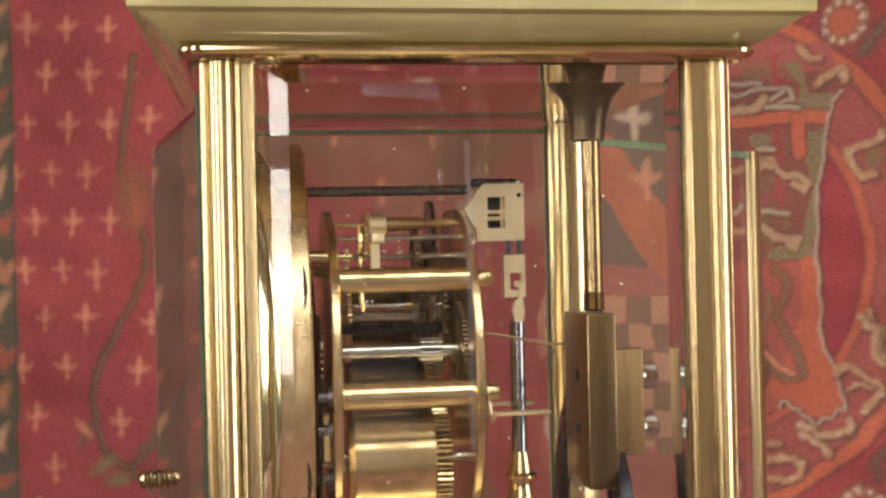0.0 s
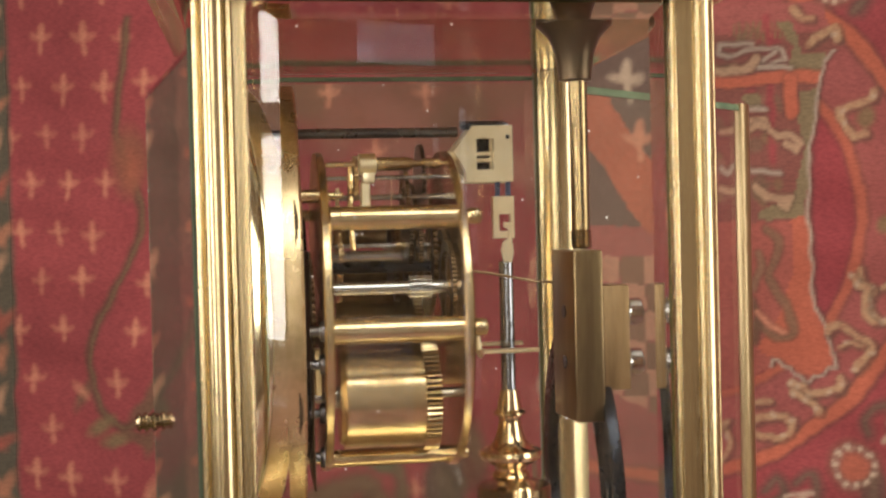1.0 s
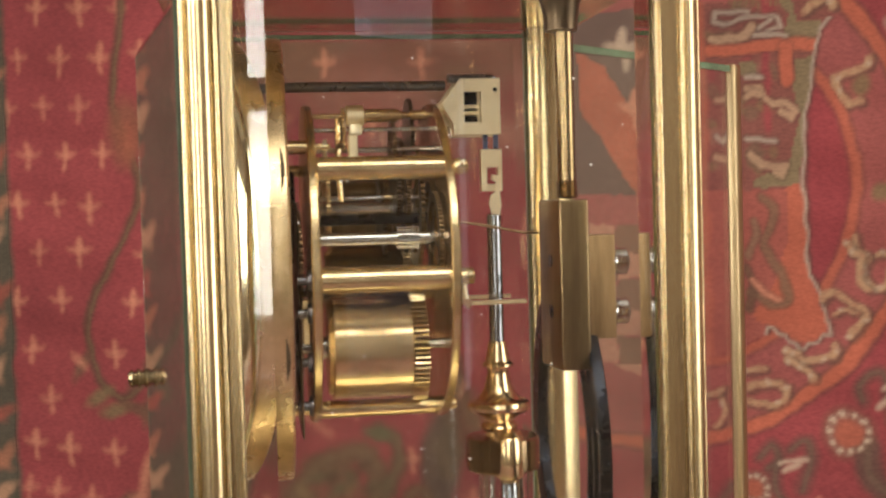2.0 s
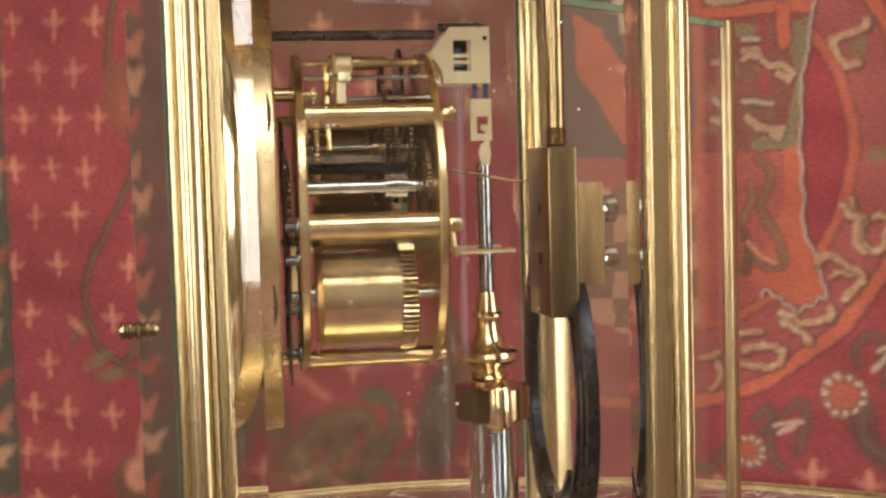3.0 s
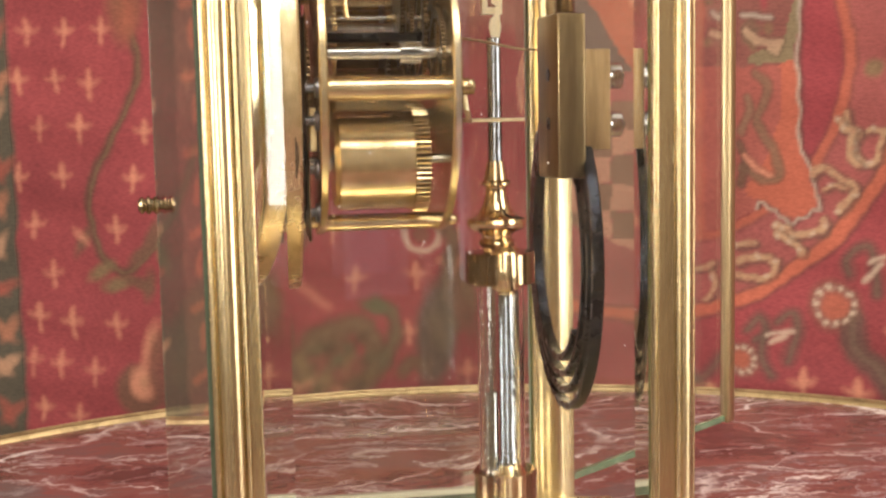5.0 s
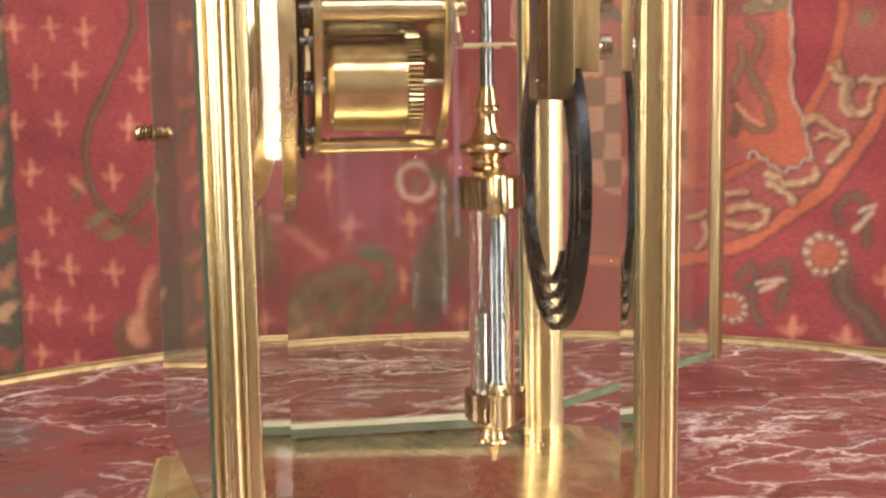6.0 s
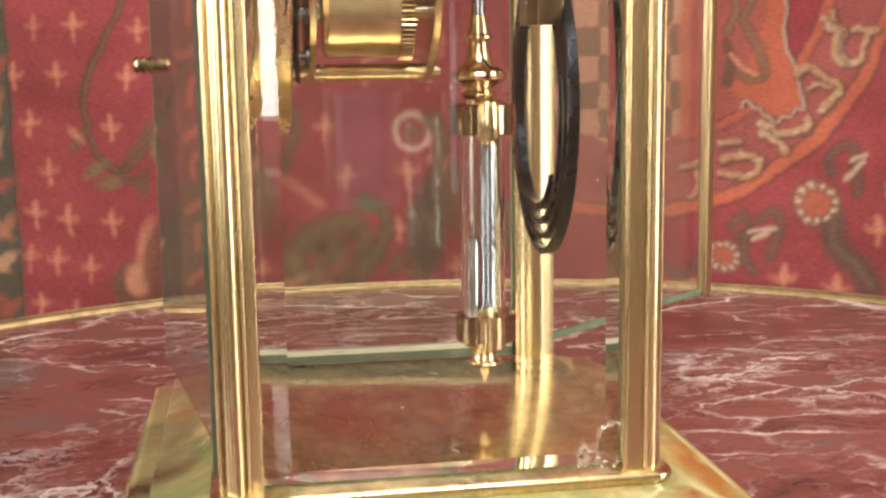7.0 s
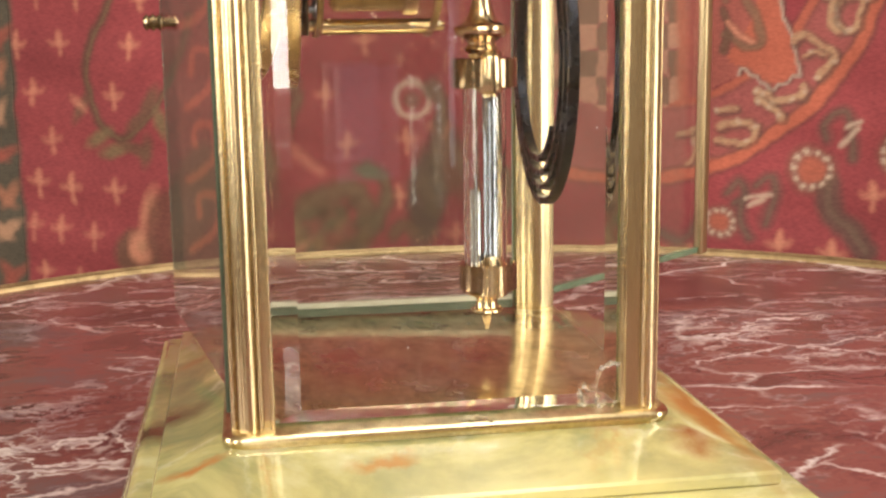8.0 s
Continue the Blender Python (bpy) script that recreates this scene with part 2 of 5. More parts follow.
def marble_material():
    m, n, l, b = material("red_marble")
    tc = n.new("ShaderNodeTexCoord")
    mp = n.new("ShaderNodeMapping")
    mp.inputs["Rotation"].default_value = (0, 0, radians(-14))
    mp.inputs["Location"].default_value = (0.37, 0.21, 0.0)
    mp.inputs["Scale"].default_value = (0.56, 1.20, 1.0)
    l.new(tc.outputs["Object"], mp.inputs["Vector"])
    warp = noise_tex(n, l, 7, 6, 0.65)
    mix = n.new("ShaderNodeVectorMath")
    mix.operation = "MULTIPLY_ADD"
    mix.inputs[1].default_value = (0.085, 0.095, 0.03)
    l.new(warp.outputs["Color"], mix.inputs[0])
    l.new(mp.outputs["Vector"], mix.inputs[2])
    base = noise_tex(n, l, 18, 10, 0.78)
    l.new(mix.outputs["Vector"], base.inputs["Vector"])
    ground = ramp(n, l, base.outputs["Fac"], [(0.28, (0.055, 0.022, 0.024)), (0.41, (0.140, 0.046, 0.043)), (0.51, (0.222, 0.074, 0.064)), (0.57, (0.175, 0.080, 0.076)), (0.65, (0.150, 0.094, 0.096)), (0.74, (0.30, 0.23, 0.23))])
    last = ground.outputs["Color"]

    def over(fac, gate, colour):
        nonlocal last
        mul = n.new("ShaderNodeMath")
        mul.operation = "MULTIPLY"
        l.new(fac, mul.inputs[0])
        l.new(gate, mul.inputs[1])
        c = n.new("ShaderNodeMixRGB")
        c.inputs["Color2"].default_value = (*colour, 1)
        l.new(mul.outputs["Value"], c.inputs["Fac"])
        l.new(last, c.inputs["Color1"])
        last = c.outputs["Color"]

    # short pale streaks: the middle band of a stretched, warped noise
    for scale, width, colour, gate_scale, lo, hi in ((13, 0.013, (0.56, 0.44, 0.42), 9, 0.48, 0.62), (26, 0.020, (0.42, 0.31, 0.31), 11, 0.47, 0.62), (44, 0.022, (0.36, 0.27, 0.28), 9, 0.52, 0.66), (9, 0.009, (0.76, 0.66, 0.63), 6, 0.49, 0.60)):
        st = noise_tex(n, l, scale, 5, 0.55)
        l.new(mix.outputs["Vector"], st.inputs["Vector"])
        r = ramp(n, l, st.outputs["Fac"], [(0.5 - width, (0, 0, 0)), (0.5 - width * 0.25, (0.8, 0.8, 0.8)), (0.5, (1, 1, 1)), (0.5 + width, (0, 0, 0))])
        g = noise_tex(n, l, gate_scale, 5, 0.65)
        over(r.outputs["Color"], ramp(n, l, g.outputs["Fac"], [(lo, (0, 0, 0)), (hi, (1, 1, 1))]).outputs["Color"], colour)
    # branching white veins
    for scale, width, colour, gate_scale, lo, hi in ((5.2, 0.011, (0.84, 0.75, 0.72), 8, 0.46, 0.58), (13, 0.020, (0.68, 0.56, 0.54), 14, 0.47, 0.59)):
        v = n.new("ShaderNodeTexVoronoi")
        v.feature = "DISTANCE_TO_EDGE"
        v.inputs["Scale"].default_value = scale
        l.new(mix.outputs["Vector"], v.inputs["Vector"])
        r = ramp(n, l, v.outputs["Distance"], [(0.0, (1, 1, 1)), (width * 0.3, (0.7, 0.7, 0.7)), (width, (0, 0, 0))])
        g = noise_tex(n, l, gate_scale, 5, 0.6)
        over(r.outputs["Color"], ramp(n, l, g.outputs["Fac"], [(lo, (0, 0, 0)), (hi, (1, 1, 1))]).outputs["Color"], colour)
    l.new(last, b.inputs["Base Color"])
    b.inputs["Roughness"].default_value = 0.22
    b.inputs["Specular IOR Level"].default_value = 0.45
    fine = noise_tex(n, l, 500, 4, 0.6)
    bump(n, l, b, fine.outputs["Fac"], 0.06, 0.0003)
    return m


def cloth_material():
    m, n, l, b = material("woven_wool")
    at = n.new("ShaderNodeAttribute")
    at.attribute_name = "weave"
    rows = noise_tex(n, l, 420, 3, 0.6, (0.5, 1.0, 1.6))
    wear = noise_tex(n, l, 14, 5, 0.65)
    r1 = ramp(n, l, rows.outputs["Fac"], [(0.3, (0.82, 0.82, 0.83)), (0.64, (1.08, 1.07, 1.07))])
    r2 = ramp(n, l, wear.outputs["Fac"], [(0.3, (0.82, 0.82, 0.84)), (0.68, (1.1, 1.08, 1.06))])
    last = at.outputs["Color"]
    for r in (r1, r2):
        c = n.new("ShaderNodeMixRGB")
        c.blend_type = "MULTIPLY"
        c.inputs["Fac"].default_value = 1.0
        l.new(last, c.inputs["Color1"])
        l.new(r.outputs["Color"], c.inputs["Color2"])
        last = c.outputs["Color"]
    hs = n.new("ShaderNodeHueSaturation")
    hs.inputs["Saturation"].default_value = 0.93
    l.new(last, hs.inputs["Color"])
    l.new(hs.outputs["Color"], b.inputs["Base Color"])
    b.inputs["Roughness"].default_value = 0.9
    b.inputs["Specular IOR Level"].default_value = 0.15
    bump(n, l, b, rows.outputs["Fac"], 0.3, 0.0005)
    return m


def plain(name, light, dark, rough, scale=8, bumpy=0.1, depth=0.001):
    m, n, l, b = material(name)
    big = noise_tex(n, l, scale, 6, 0.65)
    r = ramp(n, l, big.outputs["Fac"], [(0.3, dark), (0.7, light)])
    l.new(r.outputs["Color"], b.inputs["Base Color"])
    b.inputs["Roughness"].default_value = rough
    fine = noise_tex(n, l, scale * 30, 4, 0.6)
    bump(n, l, b, fine.outputs["Fac"], bumpy, depth)
    return m


ONYX, MARBLE, CLOTH = onyx_material(), marble_material(), cloth_material()
GREEN_EDGE = plain("ground_glass_edge", (0.13, 0.19, 0.11), (0.07, 0.11, 0.065), 0.25, 90)
# opaque strip: the bright reflection along the far bottom bevel, put into colour
PALE_EDGE = plain("bevel_sheen_glass", (0.46, 0.43, 0.33), (0.34, 0.32, 0.24), 0.2, 90)
EDGE_GREY = plain("grey_green_glass_edge", (0.085, 0.105, 0.070), (0.045, 0.060, 0.040), 0.25, 70)
PLASTER = plain("ochre_plaster", (0.28, 0.21, 0.145), (0.22, 0.16, 0.105), 0.85)
CEILING = plain("white_plaster", (0.80, 0.78, 0.74), (0.74, 0.72, 0.68), 0.9)
BOARDS = plain("oak_boards", (0.26, 0.15, 0.08), (0.16, 0.09, 0.045), 0.4, 6)
WOOD = plain("dark_mahogany", (0.16, 0.065, 0.035), (0.09, 0.035, 0.02), 0.3, 20)
PAINT = plain("white_gloss_paint", (0.80, 0.79, 0.76), (0.74, 0.73, 0.70), 0.35)
ENAMEL = plain("cream_enamel", (0.82, 0.79, 0.70), (0.76, 0.72, 0.62), 0.15, 60, 0.02)


# ---- mesh helpers ----
def finish(name, bm, mat, parent=None, label="", angle=32):
    bmesh.ops.recalc_face_normals(bm, faces=bm.faces[:])
    me = bpy.data.meshes.new(name)
    bm.to_mesh(me)
    bm.free()
    for one in (mat if isinstance(mat, (list, tuple)) else [mat]):
        me.materials.append(one)
    me.polygons.foreach_set("use_smooth", [True] * len(me.polygons))
    me.set_sharp_from_angle(angle=radians(angle))
    ob = new(name, me)
    if parent is not None:
        ob.parent = parent
    if label:
        ob["label"] = label
    return ob


def part(name, bm, mat, parent, label=""):
    return finish(name, bm, mat, parent, label)


def empty(name, label, category, group="", kind="", at=(0, 0, 0)):
    ob = new(name)
    ob.empty_display_size = 0.02
    ob.location = at
    return tagged(ob, label, category, group, kind)


def box(bm, lo, hi, bevel=0.0, seg=2, m=None):
    made = bmesh.ops.create_cube(bm, size=1.0)["verts"]
    lo, hi = Vector(lo), Vector(hi)
    for v in made:
        v.co = Vector([(lo[i] + hi[i]) / 2 + v.co[i] * (hi[i] - lo[i]) for i in range(3)])
    edges = list({e for v in made for e in v.link_edges})
    if bevel:
        out = bmesh.ops.bevel(bm, geom=edges, offset=bevel, segments=seg, affect="EDGES", profile=0.5)
        made = list({v for f in out["faces"] for v in f.verts} | {v for v in made if v.is_valid})
    if m is not None:
        for v in made:
            v.co = m @ v.co
    return made


def frame_of(axis):
    axis = Vector(axis).normalized()
    side = axis.orthogonal().normalized()
    if abs(axis.z) > 0.99:
        side = Vector((1, 0, 0))
    elif abs(axis.x) > 0.99:
        side = Vector((0, 1, 0))
    return axis, side, axis.cross(side)


def lathe(bm, profile, origin, axis=(0, 0, 1), seg=40):
    """profile: rows of (radius, height along the axis)."""
    axis, s, t = frame_of(axis)
    o = Vector(origin)
    rings = []
    for r, h in profile:
        if r < 1e-7:
            rings.append([bm.verts.new(o + axis * h)])
        else:
            rings.append([bm.verts.new(o + axis * h + (s * math.cos(a) + t * math.sin(a)) * r) for a in (2 * math.pi * k / seg for k in range(seg))])
    for a, b in zip(rings, rings[1:]):
        for k in range(seg):
            q = [a[k % len(a)], a[(k + 1) % len(a)], b[(k + 1) % len(b)], b[k % len(b)]]
            q = list(dict.fromkeys(q))
            if len(q) > 2:
                bm.faces.new(q)
    for ring, rev in ((rings[0], True), (rings[-1], False)):
        if len(ring) > 2:
            bm.faces.new(ring[::-1] if rev else ring)


def rod(bm, p0, p1, r, seg=20, round_end=0.0):
    p0, p1 = Vector(p0), Vector(p1)
    d = (p1 - p0).length
    e = min(round_end or r * 0.15, d * 0.3)
    lathe(bm, [(r - e, 0), (r, e), (r, d - e), (r - e, d)], p0, p1 - p0, seg)


def tube(bm, pts, r, seg=10, flat=1.0):
    pts = [Vector(p) for p in pts]
    rings = []
    up = None
    for i, p in enumerate(pts):
        d = (pts[min(i + 1, len(pts) - 1)] - pts[max(i - 1, 0)]).normalized()
        if up is None:
            up = d.orthogonal().normalized()
        side = d.cross(up).normalized()
        up = side.cross(d).normalized()
        rings.append([bm.verts.new(p + (side * math.cos(a) * flat + up * math.sin(a)) * r) for a in (2 * math.pi * k / seg for k in range(seg))])
    for a, b in zip(rings, rings[1:]):
        for k in range(seg):
            bm.faces.new((a[k], a[(k + 1) % seg], b[(k + 1) % seg], b[k]))
    bm.faces.new(rings[0][::-1])
    bm.faces.new(rings[-1])


def prism(bm, poly, place, depth):
    """poly: 2D outline; place(a, b, d): its point at depth d."""
    low = [bm.verts.new(place(a, b, 0.0)) for a, b in poly]
    top = [bm.verts.new(place(a, b, depth)) for a, b in poly]
    bm.faces.new(low[::-1])
    bm.faces.new(top)
    k = len(poly)
    for i in range(k):
        bm.faces.new((low[i], low[(i + 1) % k], top[(i + 1) % k], top[i]))


def gear(bm, cy, cz, x0, x1, r, teeth, depth, hole=0.0):
    """A toothed wheel on an axis along x."""
    steps = []
    for k in range(teeth):
        a = 2 * math.pi * k / teeth
        w = 2 * math.pi / teeth
        steps += [(a, r - depth), (a + 0.22 * w, r - depth * 0.12), (a + 0.42 * w, r), (a + 0.58 * w, r), (a + 0.78 * w, r - depth * 0.12)]
    outer = [(cy + q * math.cos(a), cz + q * math.sin(a)) for a, q in steps]
    k = len(outer)
    lo = [bm.verts.new((x0, y, z)) for y, z in outer]
    hi = [bm.verts.new((x1, y, z)) for y, z in outer]
    for i in range(k):
        bm.faces.new((lo[i], lo[(i + 1) % k], hi[(i + 1) % k], hi[i]))
    if hole:
        for x, ring, flip in ((x0, lo, True), (x1, hi, False)):
            inner = [bm.verts.new((x, cy + hole * math.cos(a), cz + hole * math.sin(a))) for a, q in steps]
            for i in range(k):
                f = (ring[i], ring[(i + 1) % k], inner[(i + 1) % k], inner[i])
                bm.faces.new(f[::-1] if flip else f)
            if flip:
                keep = inner
        for i in range(k):
            bm.faces.new((keep[(i + 1) % k], keep[i], inner[i], inner[(i + 1) % k]))
    else:
        bm.faces.new(lo[::-1])
        bm.faces.new(hi)


def tiers(bm, rect, profile, corner=0.0, seg=5):
    """A moulded slab: rect (x0, y0, x1, y1), profile rows of (outset, z) from the bottom up."""
    x0, y0, x1, y1 = rect
    rings = []
    for e, z in profile:
        ring = []
        r = corner
        for cx, cy, a0 in ((x1 + e, y1 + e, 0), (x0 - e, y1 + e, 90), (x0 - e, y0 - e, 180), (x1 + e, y0 - e, 270)):
            if r <= 0:
                ring.append(bm.verts.new((cx, cy, z)))
            else:
                sx, sy = (1 if a0 in (0, 270) else -1), (1 if a0 in (0, 90) else -1)
                for k in range(seg + 1):
                    a = radians(a0 + 90 * k / seg)
                    ring.append(bm.verts.new((cx - sx * r + r * math.cos(a), cy - sy * r + r * math.sin(a), z)))
        rings.append(ring)
    k = len(rings[0])
    for a, b in zip(rings, rings[1:]):
        for i in range(k):
            bm.faces.new((a[i], a[(i + 1) % k], b[(i + 1) % k], b[i]))
    bm.faces.new(rings[0][::-1])
    bm.faces.new(rings[-1])


def pane(bm, w, h, thick, bevel, drop, m, bevel_z=None, bevel_end=None, drop_end=None):
    """A bevelled plate of glass in x and z; its bevelled face looks to -y. Edge faces take the second material."""
    ring = lambda ins, end, y, y2, iz: [bm.verts.new(m @ Vector(p)) for p in ((ins, y, iz), (w - end, y2, iz), (w - end, y2, h - iz), (ins, y, h - iz))]
    face, lip, back = ring(bevel, bevel_end or bevel, 0, 0, bevel_z or bevel), ring(0, 0, drop, drop_end or drop, 0), ring(0, 0, thick, thick, 0)
    bm.faces.new(face)
    bm.faces.new(back[::-1])
    for a, b, idx in ((face, lip, 0), (lip, back, 1)):
        for i in range(4):
            f = bm.faces.new((a[i], b[i], b[(i + 1) % 4], a[(i + 1) % 4]))
            f.material_index = idx


# ---- room ----
turn = Matrix.Rotation(radians(ROOM_TURN), 4, "Z")


def slab(name, lo, hi, mat, label=""):
    bm = bmesh.new()
    box(bm, lo, hi, m=turn)
    return tagged(finish(name, bm, mat), label, name.split("_")[0], kind="structure")


slab("floor", (LEFT_U - 0.2, WALL_N - 0.2, FLOOR_Z - 0.1), (RIGHT_U + 0.2, BACK_N + 0.2, FLOOR_Z), BOARDS, "dark oak boarded floor under the marble table")
bm = bmesh.new()
for u0, u1, n0, n1 in ((LEFT_U - 0.2, ru - rw / 2, WALL_N - 0.2, BACK_N + 0.2), (ru + rw / 2, RIGHT_U + 0.2, WALL_N - 0.2, BACK_N + 0.2), (ru - rw / 2, ru + rw / 2, WALL_N - 0.2, rn - rd / 2), (ru - rw / 2, ru + rw / 2, rn + rd / 2, BACK_N + 0.2)):
    box(bm, (u0, n0, CEIL_Z), (u1, n1, CEIL_Z + 0.1), m=turn)
tagged(finish("ceiling", bm, CEILING), "plain white plaster ceiling with a square roof light", "ceiling", kind="structure")
slab("wall_north", (LEFT_U, BACK_N, FLOOR_Z), (RIGHT_U, BACK_N + 0.2, CEIL_Z), PLASTER, "brown ochre plaster wall behind the woollen tapestry")
for (wn_, ww, sill, head, _), (side_u, sgn, side_name) in zip(SIDE_WINDOWS, SIDES):
    bm = bmesh.new()
    u0, u1 = sorted((side_u, side_u + 0.2 * sgn))
    for n0, n1, z0, z1 in ((WALL_N - 0.2, wn_ - ww / 2, FLOOR_Z, CEIL_Z), (wn_ + ww / 2, BACK_N + 0.2, FLOOR_Z, CEIL_Z), (wn_ - ww / 2, wn_ + ww / 2, FLOOR_Z, sill), (wn_ - ww / 2, wn_ + ww / 2, head, CEIL_Z)):
        box(bm, (u0, n0, z0), (u1, n1, z1), m=turn)
    tagged(finish("wall_" + side_name, bm, PLASTER), "brown ochre plaster side wall with a window opening", "wall", kind="structure")
bm = bmesh.new()
HOLES = [w[:4] for w in WINDOWS + SIDE_LIGHTS]
US = sorted({LEFT_U, RIGHT_U} | {wu + sgn * ww / 2 for wu, ww, _, _ in HOLES for sgn in (-1, 1)})
for u0, u1 in zip(US, US[1:]):
    cuts = sorted((z0, z1) for wu, ww, z0, z1 in HOLES if abs((u0 + u1) / 2 - wu) < ww / 2)
    for z0, z1 in zip([FLOOR_Z] + [c[1] for c in cuts], [c[0] for c in cuts] + [CEIL_Z]):
        box(bm, (u0, WALL_N - 0.2, z0), (u1, WALL_N, z1), m=turn)
tagged(finish("wall_south", bm, PLASTER), "brown ochre plaster wall with several window openings", "wall", kind="structure")
OPENINGS = [(room(wu, WALL_N, z0), ROOM_TURN, ww, z1 - z0) for wu, ww, z0, z1, _ in WINDOWS]
for (wn_, ww, z0, z1, _), (side_u, sgn, _) in zip(SIDE_WINDOWS, SIDES):
    OPENINGS.append((room(side_u, wn_, z0), ROOM_TURN + 90 * sgn, ww, z1 - z0))
for i, (at, turned, ww, hh) in enumerate(OPENINGS):
    win = empty("window_%d" % (i + 1), "tall white painted sash window letting in daylight", "window", kind="structure", at=at)
    win.rotation_euler = (0, 0, radians(turned))
    hw = ww / 2
    bm = bmesh.new()
    for lo, hi in (((-hw, 0.005, 0), (-hw + 0.05, 0.045, hh)), ((hw - 0.05, 0.005, 0), (hw, 0.045, hh)), ((-hw + 0.05, 0.005, 0), (hw - 0.05, 0.045, 0.06)),
                   ((-hw + 0.05, 0.005, hh - 0.06), (hw - 0.05, 0.045, hh)), ((-hw + 0.05, 0.005, hh / 2 - 0.02), (hw - 0.05, 0.045, hh / 2 + 0.02))):
        box(bm, lo, hi, 0.003, 1)
    part("window_frame", bm, PAINT, win)
    bm = bmesh.new()
    box(bm, (-hw - 0.05, 0.0, -0.03), (hw + 0.05, 0.12, -0.002), 0.006, 2)
    part("window_sill", bm, PAINT, win)

# ---- round table with a marble top ----
TABLE_Z, TABLE_C, TABLE_R = -0.056, (0.10, 0.10), 0.456
table = empty("round_table", "round side table with red veined marble top and gilt brass rim", "table", at=(TABLE_C[0], TABLE_C[1], FLOOR_Z))
TO = Vector((0, 0, -FLOOR_Z))
bm = bmesh.new()
lathe(bm, [(0.0, -0.022), (TABLE_R - 0.006, -0.022), (TABLE_R - 0.004, -0.020), (TABLE_R - 0.004, 0.0), (0.0, 0.0)], TO + Vector((0, 0, TABLE_Z)), seg=128)
part("marble_top", bm, MARBLE, table)
bm = bmesh.new()
RIM = [(TABLE_R - 0.0036, -0.024), (TABLE_R + 0.004, -0.024), (TABLE_R + 0.0055, -0.018), (TABLE_R + 0.0055, -0.002), (TABLE_R + 0.004, 0.002), (TABLE_R + 0.002, 0.0042),
       (TABLE_R + 0.0005, 0.0044), (TABLE_R - 0.0003, 0.0034), (TABLE_R - 0.0012, 0.0034), (TABLE_R - 0.0022, 0.0030), (TABLE_R - 0.0032, 0.0016), (TABLE_R - 0.0036, 0.0), (TABLE_R - 0.0036, -0.024)]
axis, s, t = frame_of((0, 0, 1))
rings = [[bm.verts.new(TO + Vector((r * math.cos(a), r * math.sin(a), TABLE_Z + h))) for r, h in RIM[:-1]] for a in (2 * math.pi * k / 160 for k in range(160))]
for k in range(160):
    a, b = rings[k], rings[(k + 1) % 160]
    for i in range(len(a)):
        bm.faces.new((a[i], b[i], b[(i + 1) % len(a)], a[(i + 1) % len(a)]))
part("brass_rim", bm, BRASS_RIM, table, "gilt brass rim raised above the marble")
bm = bmesh.new()
lathe(bm, [(0.0, -0.09), (0.40, -0.09), (0.42, -0.082), (0.42, -0.030), (0.43, -0.0225), (0.0, -0.0225)], TO + Vector((0, 0, TABLE_Z)), seg=96)
part("apron", bm, WOOD, table)
bm = bmesh.new()
lathe(bm, [(0.0, 0.04), (0.09, 0.04), (0.10, 0.06), (0.05, 0.12), (0.035, 0.2), (0.06, 0.32), (0.065, 0.40), (0.04, 0.52), (0.06, 0.60), (0.11, 0.66), (0.0, 0.66)], (0, 0, 0), seg=40)
part("pedestal", bm, WOOD, table)
for k in range(3):
    bm = bmesh.new()
    a = radians(90 + 120 * k)
    d = Vector((math.cos(a), math.sin(a), 0))
    tube(bm, [d * 0.05 + Vector((0, 0, 0.16)), d * 0.15 + Vector((0, 0, 0.14)), d * 0.25 + Vector((0, 0, 0.07)), d * 0.33 + Vector((0, 0, 0.025)), d * 0.38 + Vector((0, 0, 0.022))], 0.022, 12)
    part("leg", bm, WOOD, table)

# ---- clock ----
W, D, H = 0.110, 0.130, 0.2235
clock = empty("mantel_clock", "four-glass brass mantel clock with green onyx base and open back door", "clock", at=(W / 2, D / 2, TABLE_Z))
CO = Vector((-W / 2, -D / 2, -TABLE_Z))


def cpart(name, bm, mat, parent=None, label=""):
    """A part of the clock, modelled in the case's own coordinates."""
    ob = part(name, bm, mat, parent or clock, label)
    if parent is None:
        ob.location = CO
    return ob


def flat(ob):
    ob.data.polygons.foreach_set("use_smooth", [False] * len(ob.data.polygons))


RECT = (0, 0, W, D)
BASE = (0.0032, -0.0008, W + 0.0003, D + 0.0008)
bm = bmesh.new()
tiers(bm, BASE, [(0.0440, -0.056), (0.0455, -0.0545), (0.0457, -0.044), (0.0450, -0.0385), (0.0432, -0.0365)])
cpart("base_plinth", bm, ONYX, label="green onyx plinth with brown veins")
bm = bmesh.new()
tiers(bm, BASE, [(0.0410, -0.0365), (0.0426, -0.0355), (0.0434, -0.0325), (0.0430, -0.0290), (0.0416, -0.0268), (0.0395, -0.0260)])
cpart("base_moulding", bm, ONYX)
bm = bmesh.new()
tiers(bm, BASE, [(0.0372, -0.0260), (0.0386, -0.0250), (0.0394, -0.0225), (0.0392, -0.0195), (0.0380, -0.0168), (0.0355, -0.0155)])
cpart("base_moulding", bm, ONYX)
bm = bmesh.new()
tiers(bm, BASE, [(0.0294, -0.0155), (0.0304, -0.0148), (0.0305, -0.0122), (0.0299, -0.0113), (0.0200, -0.0082), (0.0108, -0.0042), (0.0095, -0.0038)])
cpart("base_step", bm, ONYX, label="bevelled pale green onyx step")
bm = bmesh.new()
